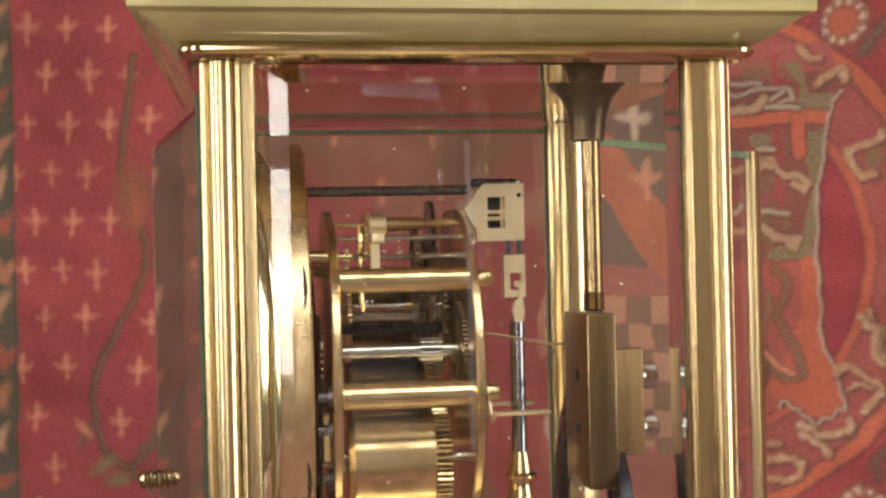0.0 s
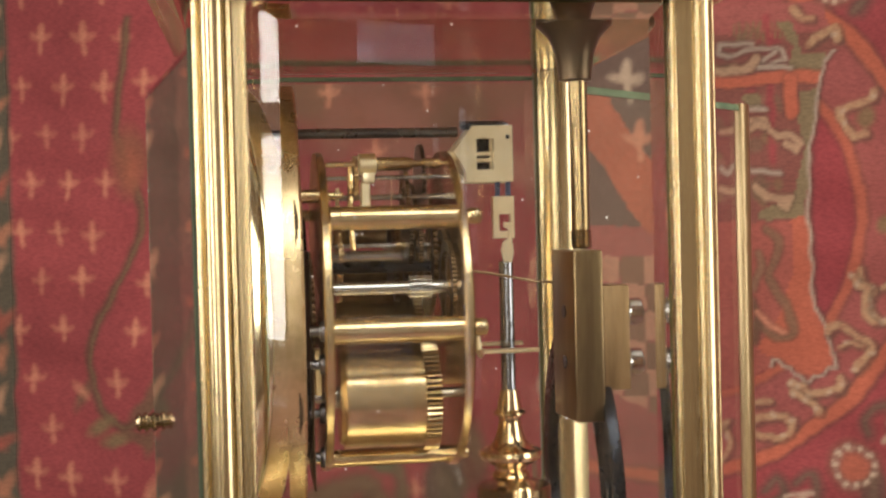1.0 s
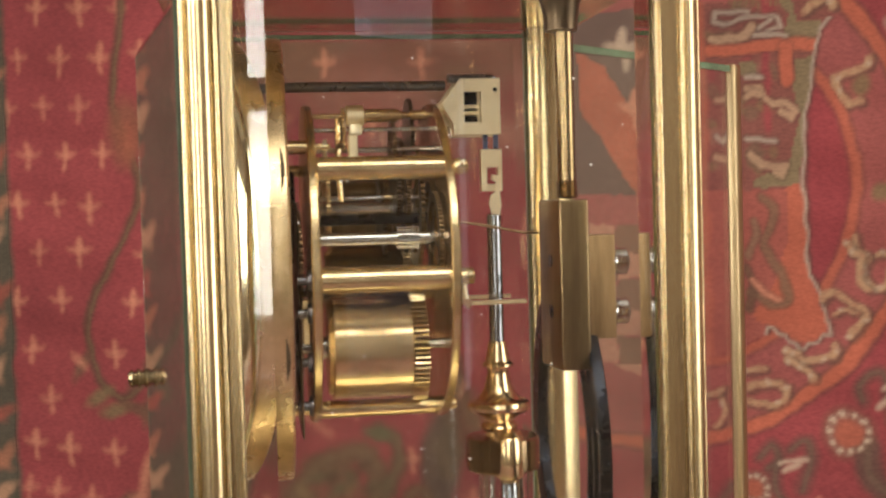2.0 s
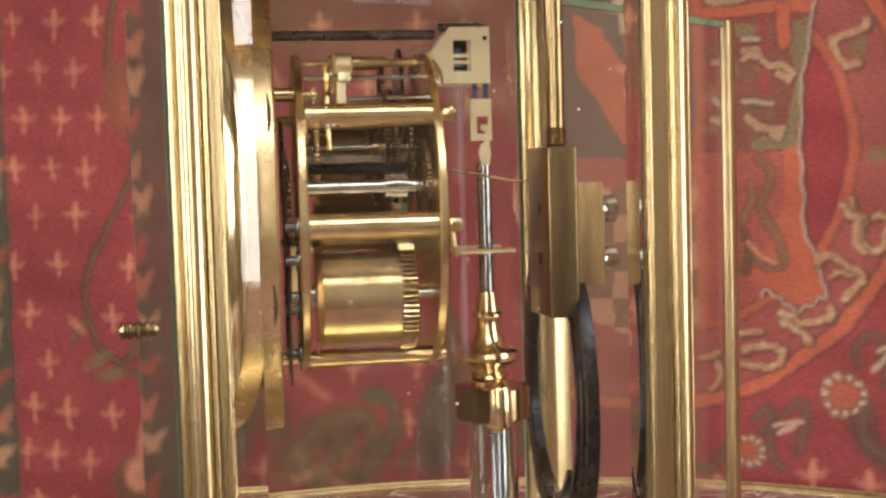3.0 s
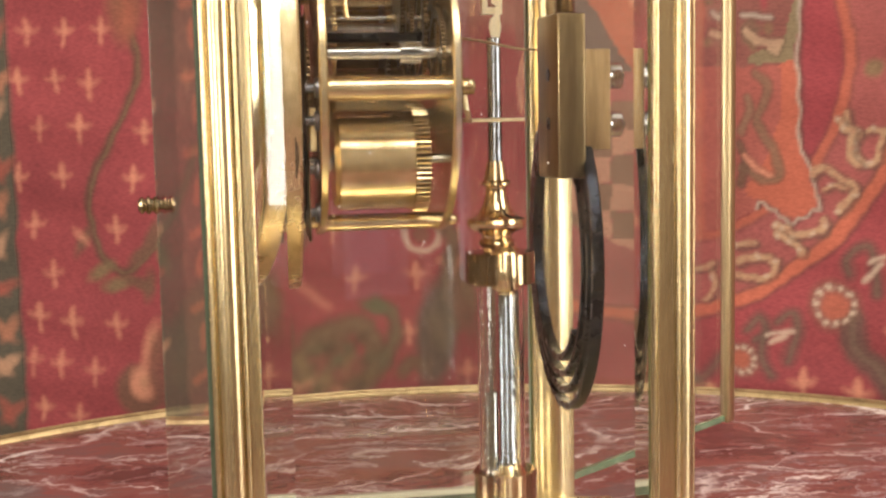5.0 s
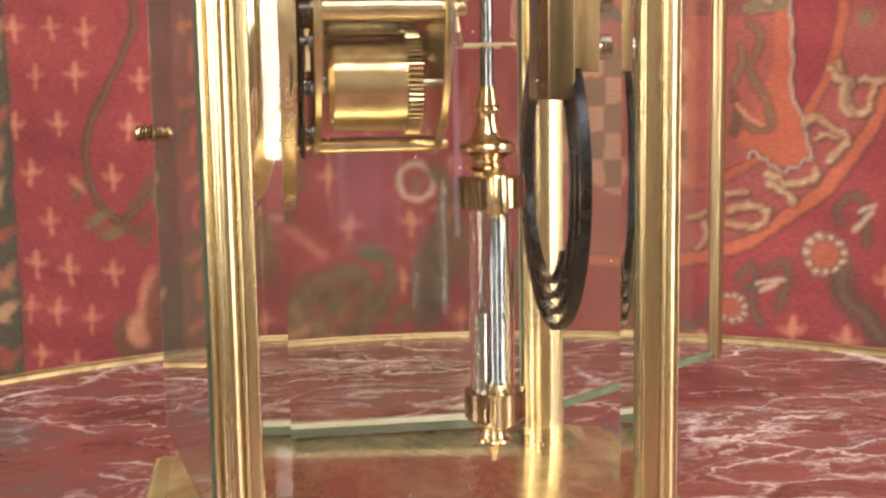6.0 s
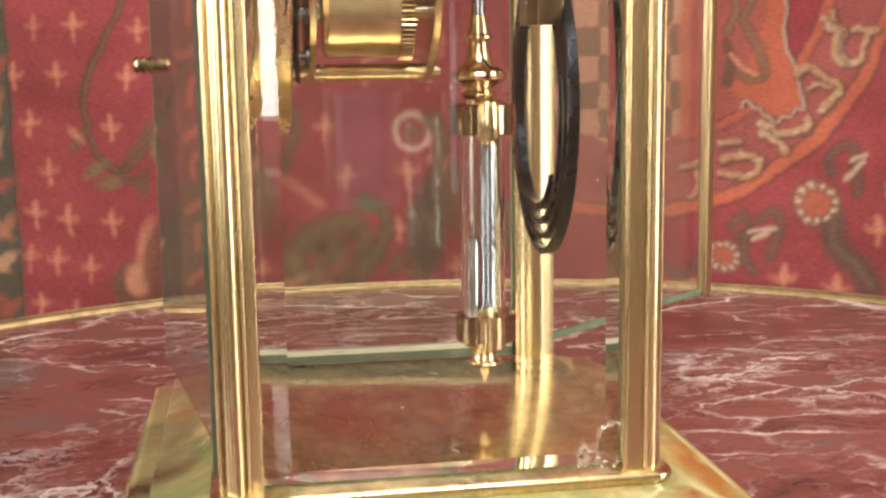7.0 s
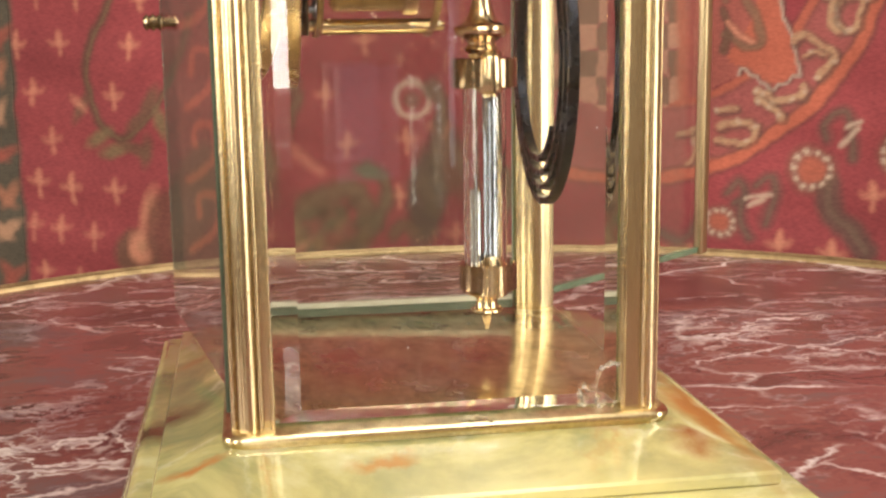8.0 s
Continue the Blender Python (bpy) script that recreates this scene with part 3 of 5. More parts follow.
tiers(bm, RECT, [(0.0072, -0.0038), (0.0074, -0.0034), (0.0076, -0.0027), (0.0081, -0.0024), (0.0083, -0.0016), (0.0081, -0.0008), (0.0076, -0.0003), (0.0066, 0.0)], 0.006, 8)
cpart("bottom_plate", bm, BRASS_PLATE, label="mirror-polished brass bottom plate")
bm = bmesh.new()
tiers(bm, RECT, [(0.0070, H), (0.0086, H + 0.0002), (0.0096, H + 0.0007), (0.0101, H + 0.0014), (0.0101, H + 0.0020), (0.0096, H + 0.0027), (0.0086, H + 0.0032)], 0.006, 8)
cpart("top_plate", bm, BRASS_TOP)
bm = bmesh.new()
tiers(bm, RECT, [(0.0092, H + 0.0032), (0.0100, H + 0.0034), (0.0168, H + 0.0078), (0.0170, H + 0.0080), (0.0190, H + 0.0086), (0.0192, H + 0.0090), (0.0192, H + 0.0205), (0.0180, H + 0.0220)])
cpart("top_slab", bm, ONYX, label="pale green onyx top with bevelled underside")
bm = bmesh.new()
tiers(bm, RECT, [(0.012, H + 0.0220), (0.014, H + 0.0240), (0.010, H + 0.0320), (0.004, H + 0.0380), (0.003, H + 0.0440), (-0.006, H + 0.0480)])
cpart("top_cap", bm, ONYX)


def pillar_section(sx, sy):
    """Moulded corner section: reeds on the outside, a rebate for the glass on the inside."""
    pts = [(-0.0058, 0.0030)]
    def arc(cx, cy, r, a0, a1, k=6):
        return [(cx + r * math.cos(radians(a0 + (a1 - a0) * i / k)), cy + r * math.sin(radians(a0 + (a1 - a0) * i / k))) for i in range(k + 1)]
    if sx > 0:
        pts += arc(-0.0048, -0.0002, 0.0010, 165, 320, 8)
        pts += arc(-0.0010, -0.0022, 0.0028, 165, 352, 18)
        pts += arc(0.0024, -0.0030, 0.0006, 175, 330, 6)
        pts += [(0.0030, -0.0030), (0.0030, -0.0010), (0.0052, -0.0010), (0.0052, -0.0034)]
    else:
        pts += arc(-0.0052, -0.0006, 0.0006, 165, 300, 6)
        pts += arc(-0.0016, -0.0014, 0.0032, 190, 266, 12)
        pts += [(-0.0012, -0.0047), (-0.0010, -0.0042)] + arc(-0.0002, -0.0040, 0.0006, 195, 345, 8) + [(0.0005, -0.0040), (0.0009, -0.0044), (0.0048, -0.0041), (0.0052, -0.0036)]
    pts += arc(0.0056, -0.0034, 0.0004, 200, 355, 5)
    pts += [(0.0060, -0.0012), (0.0047, -0.0012)]
    pts += arc(0.0002, 0.0004, 0.0058, -14, 116, 18)
    out = [(x * sx, y * sy) for x, y in pts]
    return out[::-1] if sx * sy < 0 else out


for px, py, sx, sy in ((0, 0, 1, 1), (W, 0, -1, 1), (0, D, 1, -1), (W - 0.0006, D, -1.3, -1)):
    bm = bmesh.new()
    prism(bm, pillar_section(sx, sy), lambda a, b, d, px=px, py=py: (px + a, py + b, d), H - 0.0002)
    cpart("pillar", bm, BRASS_PILLAR)

# fixed side glasses
for yy, turned in ((-0.0030, False), (D + 0.0030, True)):
    bm = bmesh.new()
    m = Matrix.Translation((0.0063, yy, 0.0006)) if not turned else Matrix.Translation((W - 0.0088, yy, 0.0006)) @ Matrix.Rotation(math.pi, 4, "Z")
    if turned:
        pane(bm, W - 0.0151, H - 0.0010, 0.0050, 0.0030, 0.0012, m)
    else:
        pane(bm, W - 0.0126, H - 0.0010, 0.0062, 0.0070, 0.0034, m, 0.0044, 0.0046, 0.0030)
    g = cpart("side_glass", bm, [GLASS, GLASS_EDGE], label="clear bevelled glass side panel")
    flat(g)
    g.visible_shadow = False
    if not turned:
        near_glass = g

    for name, z0, z1, mat in (("bottom_edge", 0.0003, 0.0034, EDGE_GREY), ("bottom_sheen", 0.0036, 0.0056, PALE_EDGE), ("top_edge", H - 0.0030, H - 0.0016, GREEN_EDGE)) if turned else ():
        bm = bmesh.new()
        box(bm, (0.0066, yy - 0.0046, z0), (W - 0.0091, yy - 0.0004, z1))
        part(name, bm, mat, g)

# chipped corner and dust on the near glass
rnd = random.Random(7)
bm = bmesh.new()
RIDGE = [(0.0915, 0.0012), (0.0922, 0.0040), (0.0918, 0.0066), (0.0932, 0.0080), (0.0945, 0.0062), (0.0962, 0.0058), (0.0968, 0.0088), (0.0978, 0.0118), (0.0998, 0.0132), (0.1020, 0.0136), (0.1040, 0.0128)]
pts, rads = [], []
for (ax, az), (bx, bz) in zip(RIDGE, RIDGE[1:]):
    for k in range(4):
        f = k / 4
        pts.append(Vector((ax + (bx - ax) * f + rnd.uniform(-0.0003, 0.0003), -0.0034 + rnd.uniform(-0.0003, 0.0003), az + (bz - az) * f + rnd.uniform(-0.0003, 0.0003))))
        rads.append(rnd.uniform(0.00022, 0.00075))
rings = []
for i, (q, r) in enumerate(zip(pts, rads)):
    d = (pts[min(i + 1, len(pts) - 1)] - pts[max(i - 1, 0)]).normalized()
    side = Vector((d.z, 0, -d.x))
    rings.append([bm.verts.new(q + side * r * math.cos(a) * 1.5 + Vector((0, r * 0.7 * math.sin(a), 0))) for a in (0.0, 1.3, 2.4, 3.6, 5.0)])
for u_, v_ in zip(rings, rings[1:]):
    for k in range(5):
        bm.faces.new((u_[k], u_[(k + 1) % 5], v_[(k + 1) % 5], v_[k]))
bm.faces.new(rings[0][::-1])
bm.faces.new(rings[-1])
for _ in range(34):
    at = Vector((rnd.uniform(0.0915, 0.0975), -0.0033, rnd.uniform(0.0008, 0.0050)))
    if rnd.random() < 0.3:
        at = Vector((rnd.uniform(0.096, 0.103), -0.0033, rnd.uniform(0.0008, 0.0026)))
    turn_ = Matrix.Rotation(rnd.uniform(0, 3.1), 4, "Y") @ Matrix.Rotation(rnd.uniform(-0.7, 0.7), 4, "X")
    s_ = rnd.uniform(0.0003, 0.0009)
    vs = [bm.verts.new(at + turn_ @ Vector(c)) for c in ((-s_ * 1.6, 0, -s_ * 0.4), (s_ * 1.2, 0, -s_ * 0.7), (s_ * 0.3, 0, s_ * 1.1), (0, -s_ * 0.6, 0))]
    for f in ((0, 1, 3), (1, 2, 3), (2, 0, 3), (0, 2, 1)):
        bm.faces.new([vs[i] for i in f])
chip = part("chip", bm, GLASS_CHIP, near_glass, "splintered chip in the glass corner")
flat(chip)
chip.visible_shadow = False
bm = bmesh.new()
for _ in range(30):
    at = Vector((rnd.uniform(0.014, 0.098), -0.0031, rnd.choice((rnd.uniform(0.01, 0.215), rnd.uniform(0.17, 0.219)))))
    bmesh.ops.create_icosphere(bm, subdivisions=1, radius=rnd.uniform(0.00012, 0.00030), matrix=Matrix.Translation(at))
tagged(part("dust", bm, PAINT, near_glass, "specks of pale dust"), kind="stuff")

# front door, ajar on the near pillar
FD = Matrix.Translation((-0.0018, 0.004, 0.004)) @ Matrix.Rotation(radians(90 + 10.6), 4, "Z")
bm = bmesh.new()
pane(bm, 0.128, 0.2135, 0.0024, 0.0024, 0.0010, FD @ Matrix.Translation((0.128, 0.0024, 0)) @ Matrix.Rotation(math.pi, 4, "Z"))
front_door = cpart("front_door", bm, [GLASS, GLASS_EDGE], label="clear bevelled glass front door standing ajar")
front_door.visible_shadow = False
flat(front_door)
bm = bmesh.new()
box(bm, (-0.0013, 0.0002, 0.0), (-0.0001, 0.0054, 0.2135), 0.0003, 1, m=FD)
part("hinge_edge", bm, EDGE_GREY, front_door)
bm = bmesh.new()
KN = FD @ Vector((0.124, 0.0, 0.107))
lathe(bm, [(0.0015, -0.005), (0.0015, 0.002), (0.0029, 0.0023), (0.0031, 0.0030), (0.0022, 0.0037), (0.0022, 0.0041), (0.0031, 0.0048), (0.0031, 0.0054), (0.0022, 0.0060),
           (0.0022, 0.0064), (0.0029, 0.0070), (0.0029, 0.0075), (0.0018, 0.0084), (0.0, 0.0086)], KN, FD.to_3x3() @ Vector((0, 1, 0)), 24)
part("door_knob", bm, BRASS_KNOB, front_door, "ribbed dark brass door knob")

# back door, wide open
BD = Matrix.Translation((0.1140, D + 0.004, 0.003)) @ Matrix.Rotation(radians(38.0), 4, "Z")
bm = bmesh.new()
pane(bm, 0.1207, 0.2165, 0.0045, 0.0016, 0.0004, BD)
back_door = cpart("back_door", bm, [GLASS, GLASS_EDGE], label="clear bevelled glass back door standing wide open")
back_door.visible_shadow = False
flat(back_door)
for name, z in (("bottom_edge", -0.0003), ("top_edge", 0.2143)):
    bm = bmesh.new()
    box(bm, (0.0002, 0.0004, z), (0.1205, 0.0047, z + 0.0026), m=BD)
    part(name, bm, GREEN_EDGE, back_door)
bm = bmesh.new()
box(bm, (0.1183, -0.0014, -0.001), (0.1244, 0.0056, 0.2175), 0.0011, 3, m=BD)
part("door_stile", bm, BRASS_STILE, back_door, "slim brass closing stile")
for z in (0.012, 0.196):
    bm = bmesh.new()
    rod(bm, BD @ Vector((-0.0016, 0.002, z)), BD @ Vector((-0.0016, 0.002, z + 0.012)), 0.0016, 14)
    part("hinge", bm, BRASS, back_door)

# ---- dial ----
CY, CZ = 0.065, 0.1490
bm = bmesh.new()
lathe(bm, [(0.0, 0.0118), (0.0585, 0.0118), (0.0602, 0.0114), (0.0607, 0.0120), (0.0608, 0.0130), (0.0607, 0.0174), (0.0600, 0.0180), (0.0, 0.0180)], (0, CY, 0.1505), (1, 0, 0), 128)
dial = cpart("dial", bm, BRASS_DIAL, label="brass-backed clock dial seen edge on")
for z in (0.1290, 0.1735):
    bm = bmesh.new()
    for k in range(9):
        zz = z + 0.0011 * (k - 4)
        y0 = CY - math.sqrt(0.0608 ** 2 - (zz - 0.1505) ** 2)
        box(bm, (0.0161, y0 - 0.0002, zz - 0.0006), (0.0171 - 0.00008 * (k - 4) ** 2 / 2, y0 + 0.0010, zz + 0.0006))
    part("rim_slot", bm, BRONZE, dial, "dark slot in the rim")
bm = bmesh.new()
lathe(bm, [(0.010, 0.0116), (0.0110, 0.0108), (0.0560, 0.0108), (0.0575, 0.0117), (0.010, 0.0117)], (0, CY, 0.1505), (1, 0, 0), 64)
part("dial_face", bm, ENAMEL, dial, "cream enamel dial face")
bm = bmesh.new()
lathe(bm, [(0.0560, 0.0117), (0.0605, 0.0117), (0.0604, 0.0110), (0.0594, 0.0098), (0.0578, 0.0084), (0.0558, 0.0073), (0.0540, 0.0068), (0.0526, 0.0068), (0.0516, 0.0074), (0.0506, 0.0104), (0.0504, 0.0117), (0.0560, 0.0117)], (0, CY, 0.1505), (1, 0, 0), 128)
part("bezel", bm, BEZEL, dial, "polished gilt bezel")

# ---- movement ----
FX0, FX1, BX0, BX1, PR = 0.0232, 0.0256, 0.0580, 0.0604, 0.0440
bm = bmesh.new()
for x0, x1 in ((FX0, FX1), (BX0, BX1)):
    lathe(bm, [(0.0, 0.0), (PR - 0.0004, 0.0), (PR, 0.0004), (PR, x1 - x0 - 0.0004), (PR - 0.0004, x1 - x0), (0.0, x1 - x0)], (x0, CY, CZ), (1, 0, 0), 96)
movement = cpart("movement_plates", bm, BRASS_SATIN, label="pair of round brushed brass movement plates")
for y, z, r in ((0.0315, 0.1742, 0.0031), (0.0262, 0.1462, 0.0033), (0.0600, 0.1085, 0.0024), (0.0985, 0.1742, 0.0031), (0.1030, 0.1380, 0.0033)):
    bm = bmesh.new()
    lathe(bm, [(r * 0.5, -0.002), (r * 0.5, 0.0), (r, 0.0001), (r, BX0 - FX1 - 0.0001), (r * 0.5, BX0 - FX1), (r * 0.5, 0.0350), (r * 0.62, 0.0351), (r * 0.7, 0.0362), (r * 0.62, 0.0384), (r * 0.3, 0.0388)], (FX1, y, z), (1, 0, 0), 28)
    post = part("plate_pillar", bm, BRASS_SATIN, movement)
    bm = bmesh.new()
    rod(bm, (FX1 + 0.0368, y - r * 1.5, z + 0.001), (FX1 + 0.0368, y + r * 1.2, z - 0.001), 0.0005, 8)
    part("taper_pin", bm, BRASS_PALE, post)


def barrel(y, z, x0, x1, xg, r, rg, mat, rim):
    bm = bmesh.new()
    lathe(bm, [(0.002, x0 - 0.0012), (r * 0.90, x0 - 0.0010), (r * 0.93, x0), (r - 0.0003, x0), (r, x0 + 0.0004), (r, x1), (0.002, x1)], (0, y, z), (1, 0, 0), 64)
    b = part("spring_barrel", bm, mat, movement, "brass mainspring barrel with toothed rim")
    bm = bmesh.new()
    gear(bm, y, z, x1 + 0.0001, xg, rg, 64, 0.0019)
    part("toothed_rim", bm, rim, b)
    bm = bmesh.new()
    rod(bm, (FX0 - 0.004, y, z), (BX1, y, z), 0.0014, 16)
    lathe(bm, [(0.0014, x0 - 0.0026), (0.0032, x0 - 0.0024), (0.0032, x0 - 0.0014), (0.0014, x0 - 0.0012)], (0, y, z), (1, 0, 0), 20)
    part("barrel_arbor", bm, STEEL, b)


barrel(0.0500, 0.1268, 0.0288, 0.0497, 0.0538, 0.0138, 0.0150, BRASS_BARREL, BRASS)
barrel(0.0815, 0.1400, 0.0300, 0.0512, 0.0556, 0.0138, 0.0149, BRASS_POST, BRASS)


def wheel(y, z, x, r, teeth, mat, arbor=None, thick=0.0011, steel=STEEL):
    bm = bmesh.new()
    gear(bm, y, z, x, x + thick, r, teeth, r * 0.075, r * 0.78)
    for k in range(4):
        a = radians(20 + 90 * k)
        c, s_ = math.cos(a), math.sin(a)
        m = Matrix(((1, 0, 0, x), (0, c, -s_, y), (0, s_, c, z), (0, 0, 0, 1)))
        box(bm, (0.0001, r * 0.15, -r * 0.06), (thick - 0.0001, r * 0.80, r * 0.06), m=m)
    lathe(bm, [(r * 0.2, 0.0), (r * 0.2, thick)], (x, y, z), (1, 0, 0), 20)
    w = part("wheel", bm, mat, movement)
    if arbor:
        bm = bmesh.new()
        rod(bm, (FX0 + 0.0005, y, z), (BX1 - 0.0005, y, z), arbor, 14)
        part("arbor", bm, steel, w)
    return w


def pinion(y, z, x0, x1, r, leaves, parent):
    bm = bmesh.new()
    gear(bm, y, z, x0, x1, r, leaves, r * 0.38)
    part("pinion", bm, STEEL_BRIGHT, parent)


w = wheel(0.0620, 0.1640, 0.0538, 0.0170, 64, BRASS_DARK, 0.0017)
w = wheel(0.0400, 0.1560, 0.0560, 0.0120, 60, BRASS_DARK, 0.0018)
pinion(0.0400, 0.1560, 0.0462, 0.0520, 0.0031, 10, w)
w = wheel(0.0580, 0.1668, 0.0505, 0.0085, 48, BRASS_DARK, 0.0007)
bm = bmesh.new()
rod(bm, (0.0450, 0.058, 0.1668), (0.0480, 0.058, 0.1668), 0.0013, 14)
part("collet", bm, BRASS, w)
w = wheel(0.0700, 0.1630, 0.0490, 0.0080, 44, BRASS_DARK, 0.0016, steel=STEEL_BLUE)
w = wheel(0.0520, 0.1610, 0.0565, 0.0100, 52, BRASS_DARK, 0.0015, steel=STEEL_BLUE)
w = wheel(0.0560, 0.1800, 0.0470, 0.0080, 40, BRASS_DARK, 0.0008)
w = wheel(0.0640, 0.1640, 0.0290, 0.0130, 56, BRASS, 0.0009)
w = wheel(0.0480, 0.1850, 0.0330, 0.0060, 36, BRASS, 0.0006)

# solid dark discs added to make the inside of the movement dark
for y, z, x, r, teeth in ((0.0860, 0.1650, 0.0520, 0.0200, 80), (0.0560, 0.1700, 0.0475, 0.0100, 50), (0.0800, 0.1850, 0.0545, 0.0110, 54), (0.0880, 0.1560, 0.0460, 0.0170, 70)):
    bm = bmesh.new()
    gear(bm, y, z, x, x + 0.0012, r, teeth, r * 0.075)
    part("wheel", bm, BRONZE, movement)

# dark drums added on the far side to close off the red behind
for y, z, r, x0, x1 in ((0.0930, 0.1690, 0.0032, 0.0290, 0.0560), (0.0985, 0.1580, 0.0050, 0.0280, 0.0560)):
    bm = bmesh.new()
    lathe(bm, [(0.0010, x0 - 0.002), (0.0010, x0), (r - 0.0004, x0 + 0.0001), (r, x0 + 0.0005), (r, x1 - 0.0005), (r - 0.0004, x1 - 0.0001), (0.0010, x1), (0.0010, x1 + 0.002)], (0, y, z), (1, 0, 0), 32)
    part("filler_drum", bm, BRASS_DARK, movement, "dark brass drum added to fill the far side of the movement")

# fly arbor and lifting lever
bm = bmesh.new()
rod(bm, (0.0256, 0.045, 0.1885), (0.0345, 0.045, 0.1885), 0.0007, 12)
lathe(bm, [(0.0016, 0.0), (0.0018, 0.0002), (0.0018, 0.0125), (0.0010, 0.0140), (0.0008, 0.0160), (0.0013, 0.0165), (0.0013, 0.0205), (0.0006, 0.0210), (0.0006, 0.0232)], (0.0350, 0.045, 0.1885), (1, 0, 0), 20)
lever = part("lever_arbor", bm, BRASS, movement)
bm = bmesh.new()
lathe(bm, [(0.0024, 0.0), (0.0028, 0.0003), (0.0028, 0.0044), (0.0024, 0.0047)], (0.0342, 0.045, 0.1885), (1, 0, 0), 24)
box(bm, (0.0352, 0.0435, 0.1835), (0.0384, 0.0465, 0.1868), 0.0004, 2)
box(bm, (0.0346, 0.0445, 0.1760), (0.0372, 0.0458, 0.1838), 0.0003, 1)
part("lever", bm, BRASS_PALE, lever)
bm = bmesh.new()
tube(bm, [(0.0322, 0.046, 0.1880), (0.0320, 0.046, 0.1780), (0.0322, 0.047, 0.1700), (0.0326, 0.047, 0.1660)], 0.0008, 8)
part("detent", bm, BRASS, lever)

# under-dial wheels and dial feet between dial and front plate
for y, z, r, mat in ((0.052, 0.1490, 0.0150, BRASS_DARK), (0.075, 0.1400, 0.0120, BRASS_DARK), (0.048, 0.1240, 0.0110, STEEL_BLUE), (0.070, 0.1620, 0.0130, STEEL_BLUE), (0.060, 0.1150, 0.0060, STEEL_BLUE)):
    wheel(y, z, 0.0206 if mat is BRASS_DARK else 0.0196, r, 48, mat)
for y, z in ((0.040, 0.1802), (0.060, 0.1090), (0.095, 0.1760)):
    bm = bmesh.new()
    lathe(bm, [(0.0018, 0.0), (0.0018, FX0 - 0.0181), (0.0010, FX0 - 0.0180), (0.0010, 0.0112), (0.0006, 0.0116)], (0.0181, y, z), (1, 0, 0), 20)
    foot = part("dial_foot", bm, BRASS, movement)
    bm = bmesh.new()
    rod(bm, (0.0282, y - 0.001, z + 0.0018), (0.0282, y + 0.001, z - 0.0030), 0.0005, 8)
    part("taper_pin", bm, BRASS_PALE, foot)
# dark sheet added for the shade between dial and front plate
bm = bmesh.new()
box(bm, (0.0200, 0.0300, 0.1060), (0.0206, 0.0860, 0.1660), 0.0002, 1)
part("dark_gap_backing", bm, BRONZE, movement, "dark backing added to shade the gap behind the dial")
bm = bmesh.new()
box(bm, (0.0208, 0.030, 0.1300), (0.0226, 0.036, 0.1415), 0.0003, 1)
part("winding_click", bm, BRASS_PALE, movement)
for y, z in ((0.034, 0.1250), (0.036, 0.1135), (0.028, 0.1380), (0.025, 0.1465)):
    bm = bmesh.new()
    lathe(bm, [(0.0012, -0.0036), (0.0012, -0.0012), (0.0024, -0.0011), (0.0026, -0.0004), (0.0026, -0.0001)], (FX0, y, z), (1, 0, 0), 18)
    part("stud", bm, STEEL_DARK, movement)

# regulating rod and suspension bridge
bm = bmesh.new()
rod(bm, (0.0168, CY, 0.1982), (0.0640, CY, 0.1982), 0.0014, 18)
part("regulating_rod", bm, STEEL_DARK, movement, "dark steel regulating rod")
bm = bmesh.new()
FRONT_Y = 0.0575
def bridge_plate(bm, y0, y1):
    # outline split round the opening
    pieces = ([(0.0618, 0.1924), (0.0650, 0.1868), (0.0650, 0.1838), (0.0682, 0.1838), (0.0682, 0.1994), (0.0672, 0.1994)],
              [(0.0682, 0.1838), (0.0730, 0.1838), (0.0730, 0.1872), (0.0682, 0.1872)], [(0.0682, 0.1958), (0.0730, 0.1958), (0.0730, 0.1994), (0.0682, 0.1994)],
              [(0.0730, 0.1838), (0.0784, 0.1838), (0.0784, 0.1994), (0.0730, 0.1994)])
    for p in pieces:
        prism(bm, p, lambda a, b, d: (a, y0 + d, b), y1 - y0)
bridge_plate(bm, FRONT_Y, FRONT_Y + 0.0022)
bridge_plate(bm, FRONT_Y + 0.0110, FRONT_Y + 0.0132)
box(bm, (0.0604, FRONT_Y + 0.0026, 0.1905), (0.0670, FRONT_Y + 0.0106, 0.1928), 0.0003, 1)
bridge = part("suspension_bridge", bm, BRASS_PALE, movement, "pale brass suspension bridge with square opening")
bm = bmesh.new()
lathe(bm, [(0.0006, 0.0), (0.0010, 0.0002)] + [(0.0010 if k % 2 else 0.0014, 0.0004 + 0.0005 * k) for k in range(26)] + [(0.0006, 0.0140)], (0.0645, 0.0640, 0.2000), (1, 0, 0), 16)
part("adjusting_screw", bm, STEEL_DARK, bridge)
bm = bmesh.new()
box(bm, (0.0684, FRONT_Y + 0.003, 0.1895), (0.0728, FRONT_Y + 0.010, 0.1905))
box(bm, (0.0684, FRONT_Y + 0.003, 0.1913), (0.0728, FRONT_Y + 0.010, 0.1923))
part("slider", bm, BRASS_PALE, bridge)
# dark box added behind the square opening to make it look dark
bm = bmesh.new()
box(bm, (0.0678, FRONT_Y + 0.0085, 0.1866), (0.0734, FRONT_Y + 0.0095, 0.1966))
part("opening_backing", bm, STEEL_BLUE, bridge, "dark backing added behind the bridge opening")
bm = bmesh.new()
lathe(bm, [(0.0002, -0.0003), (0.0006, -0.0002), (0.0006, 0.0005)], (0.0770, FRONT_Y, 0.1962), (0, 1, 0), 12)
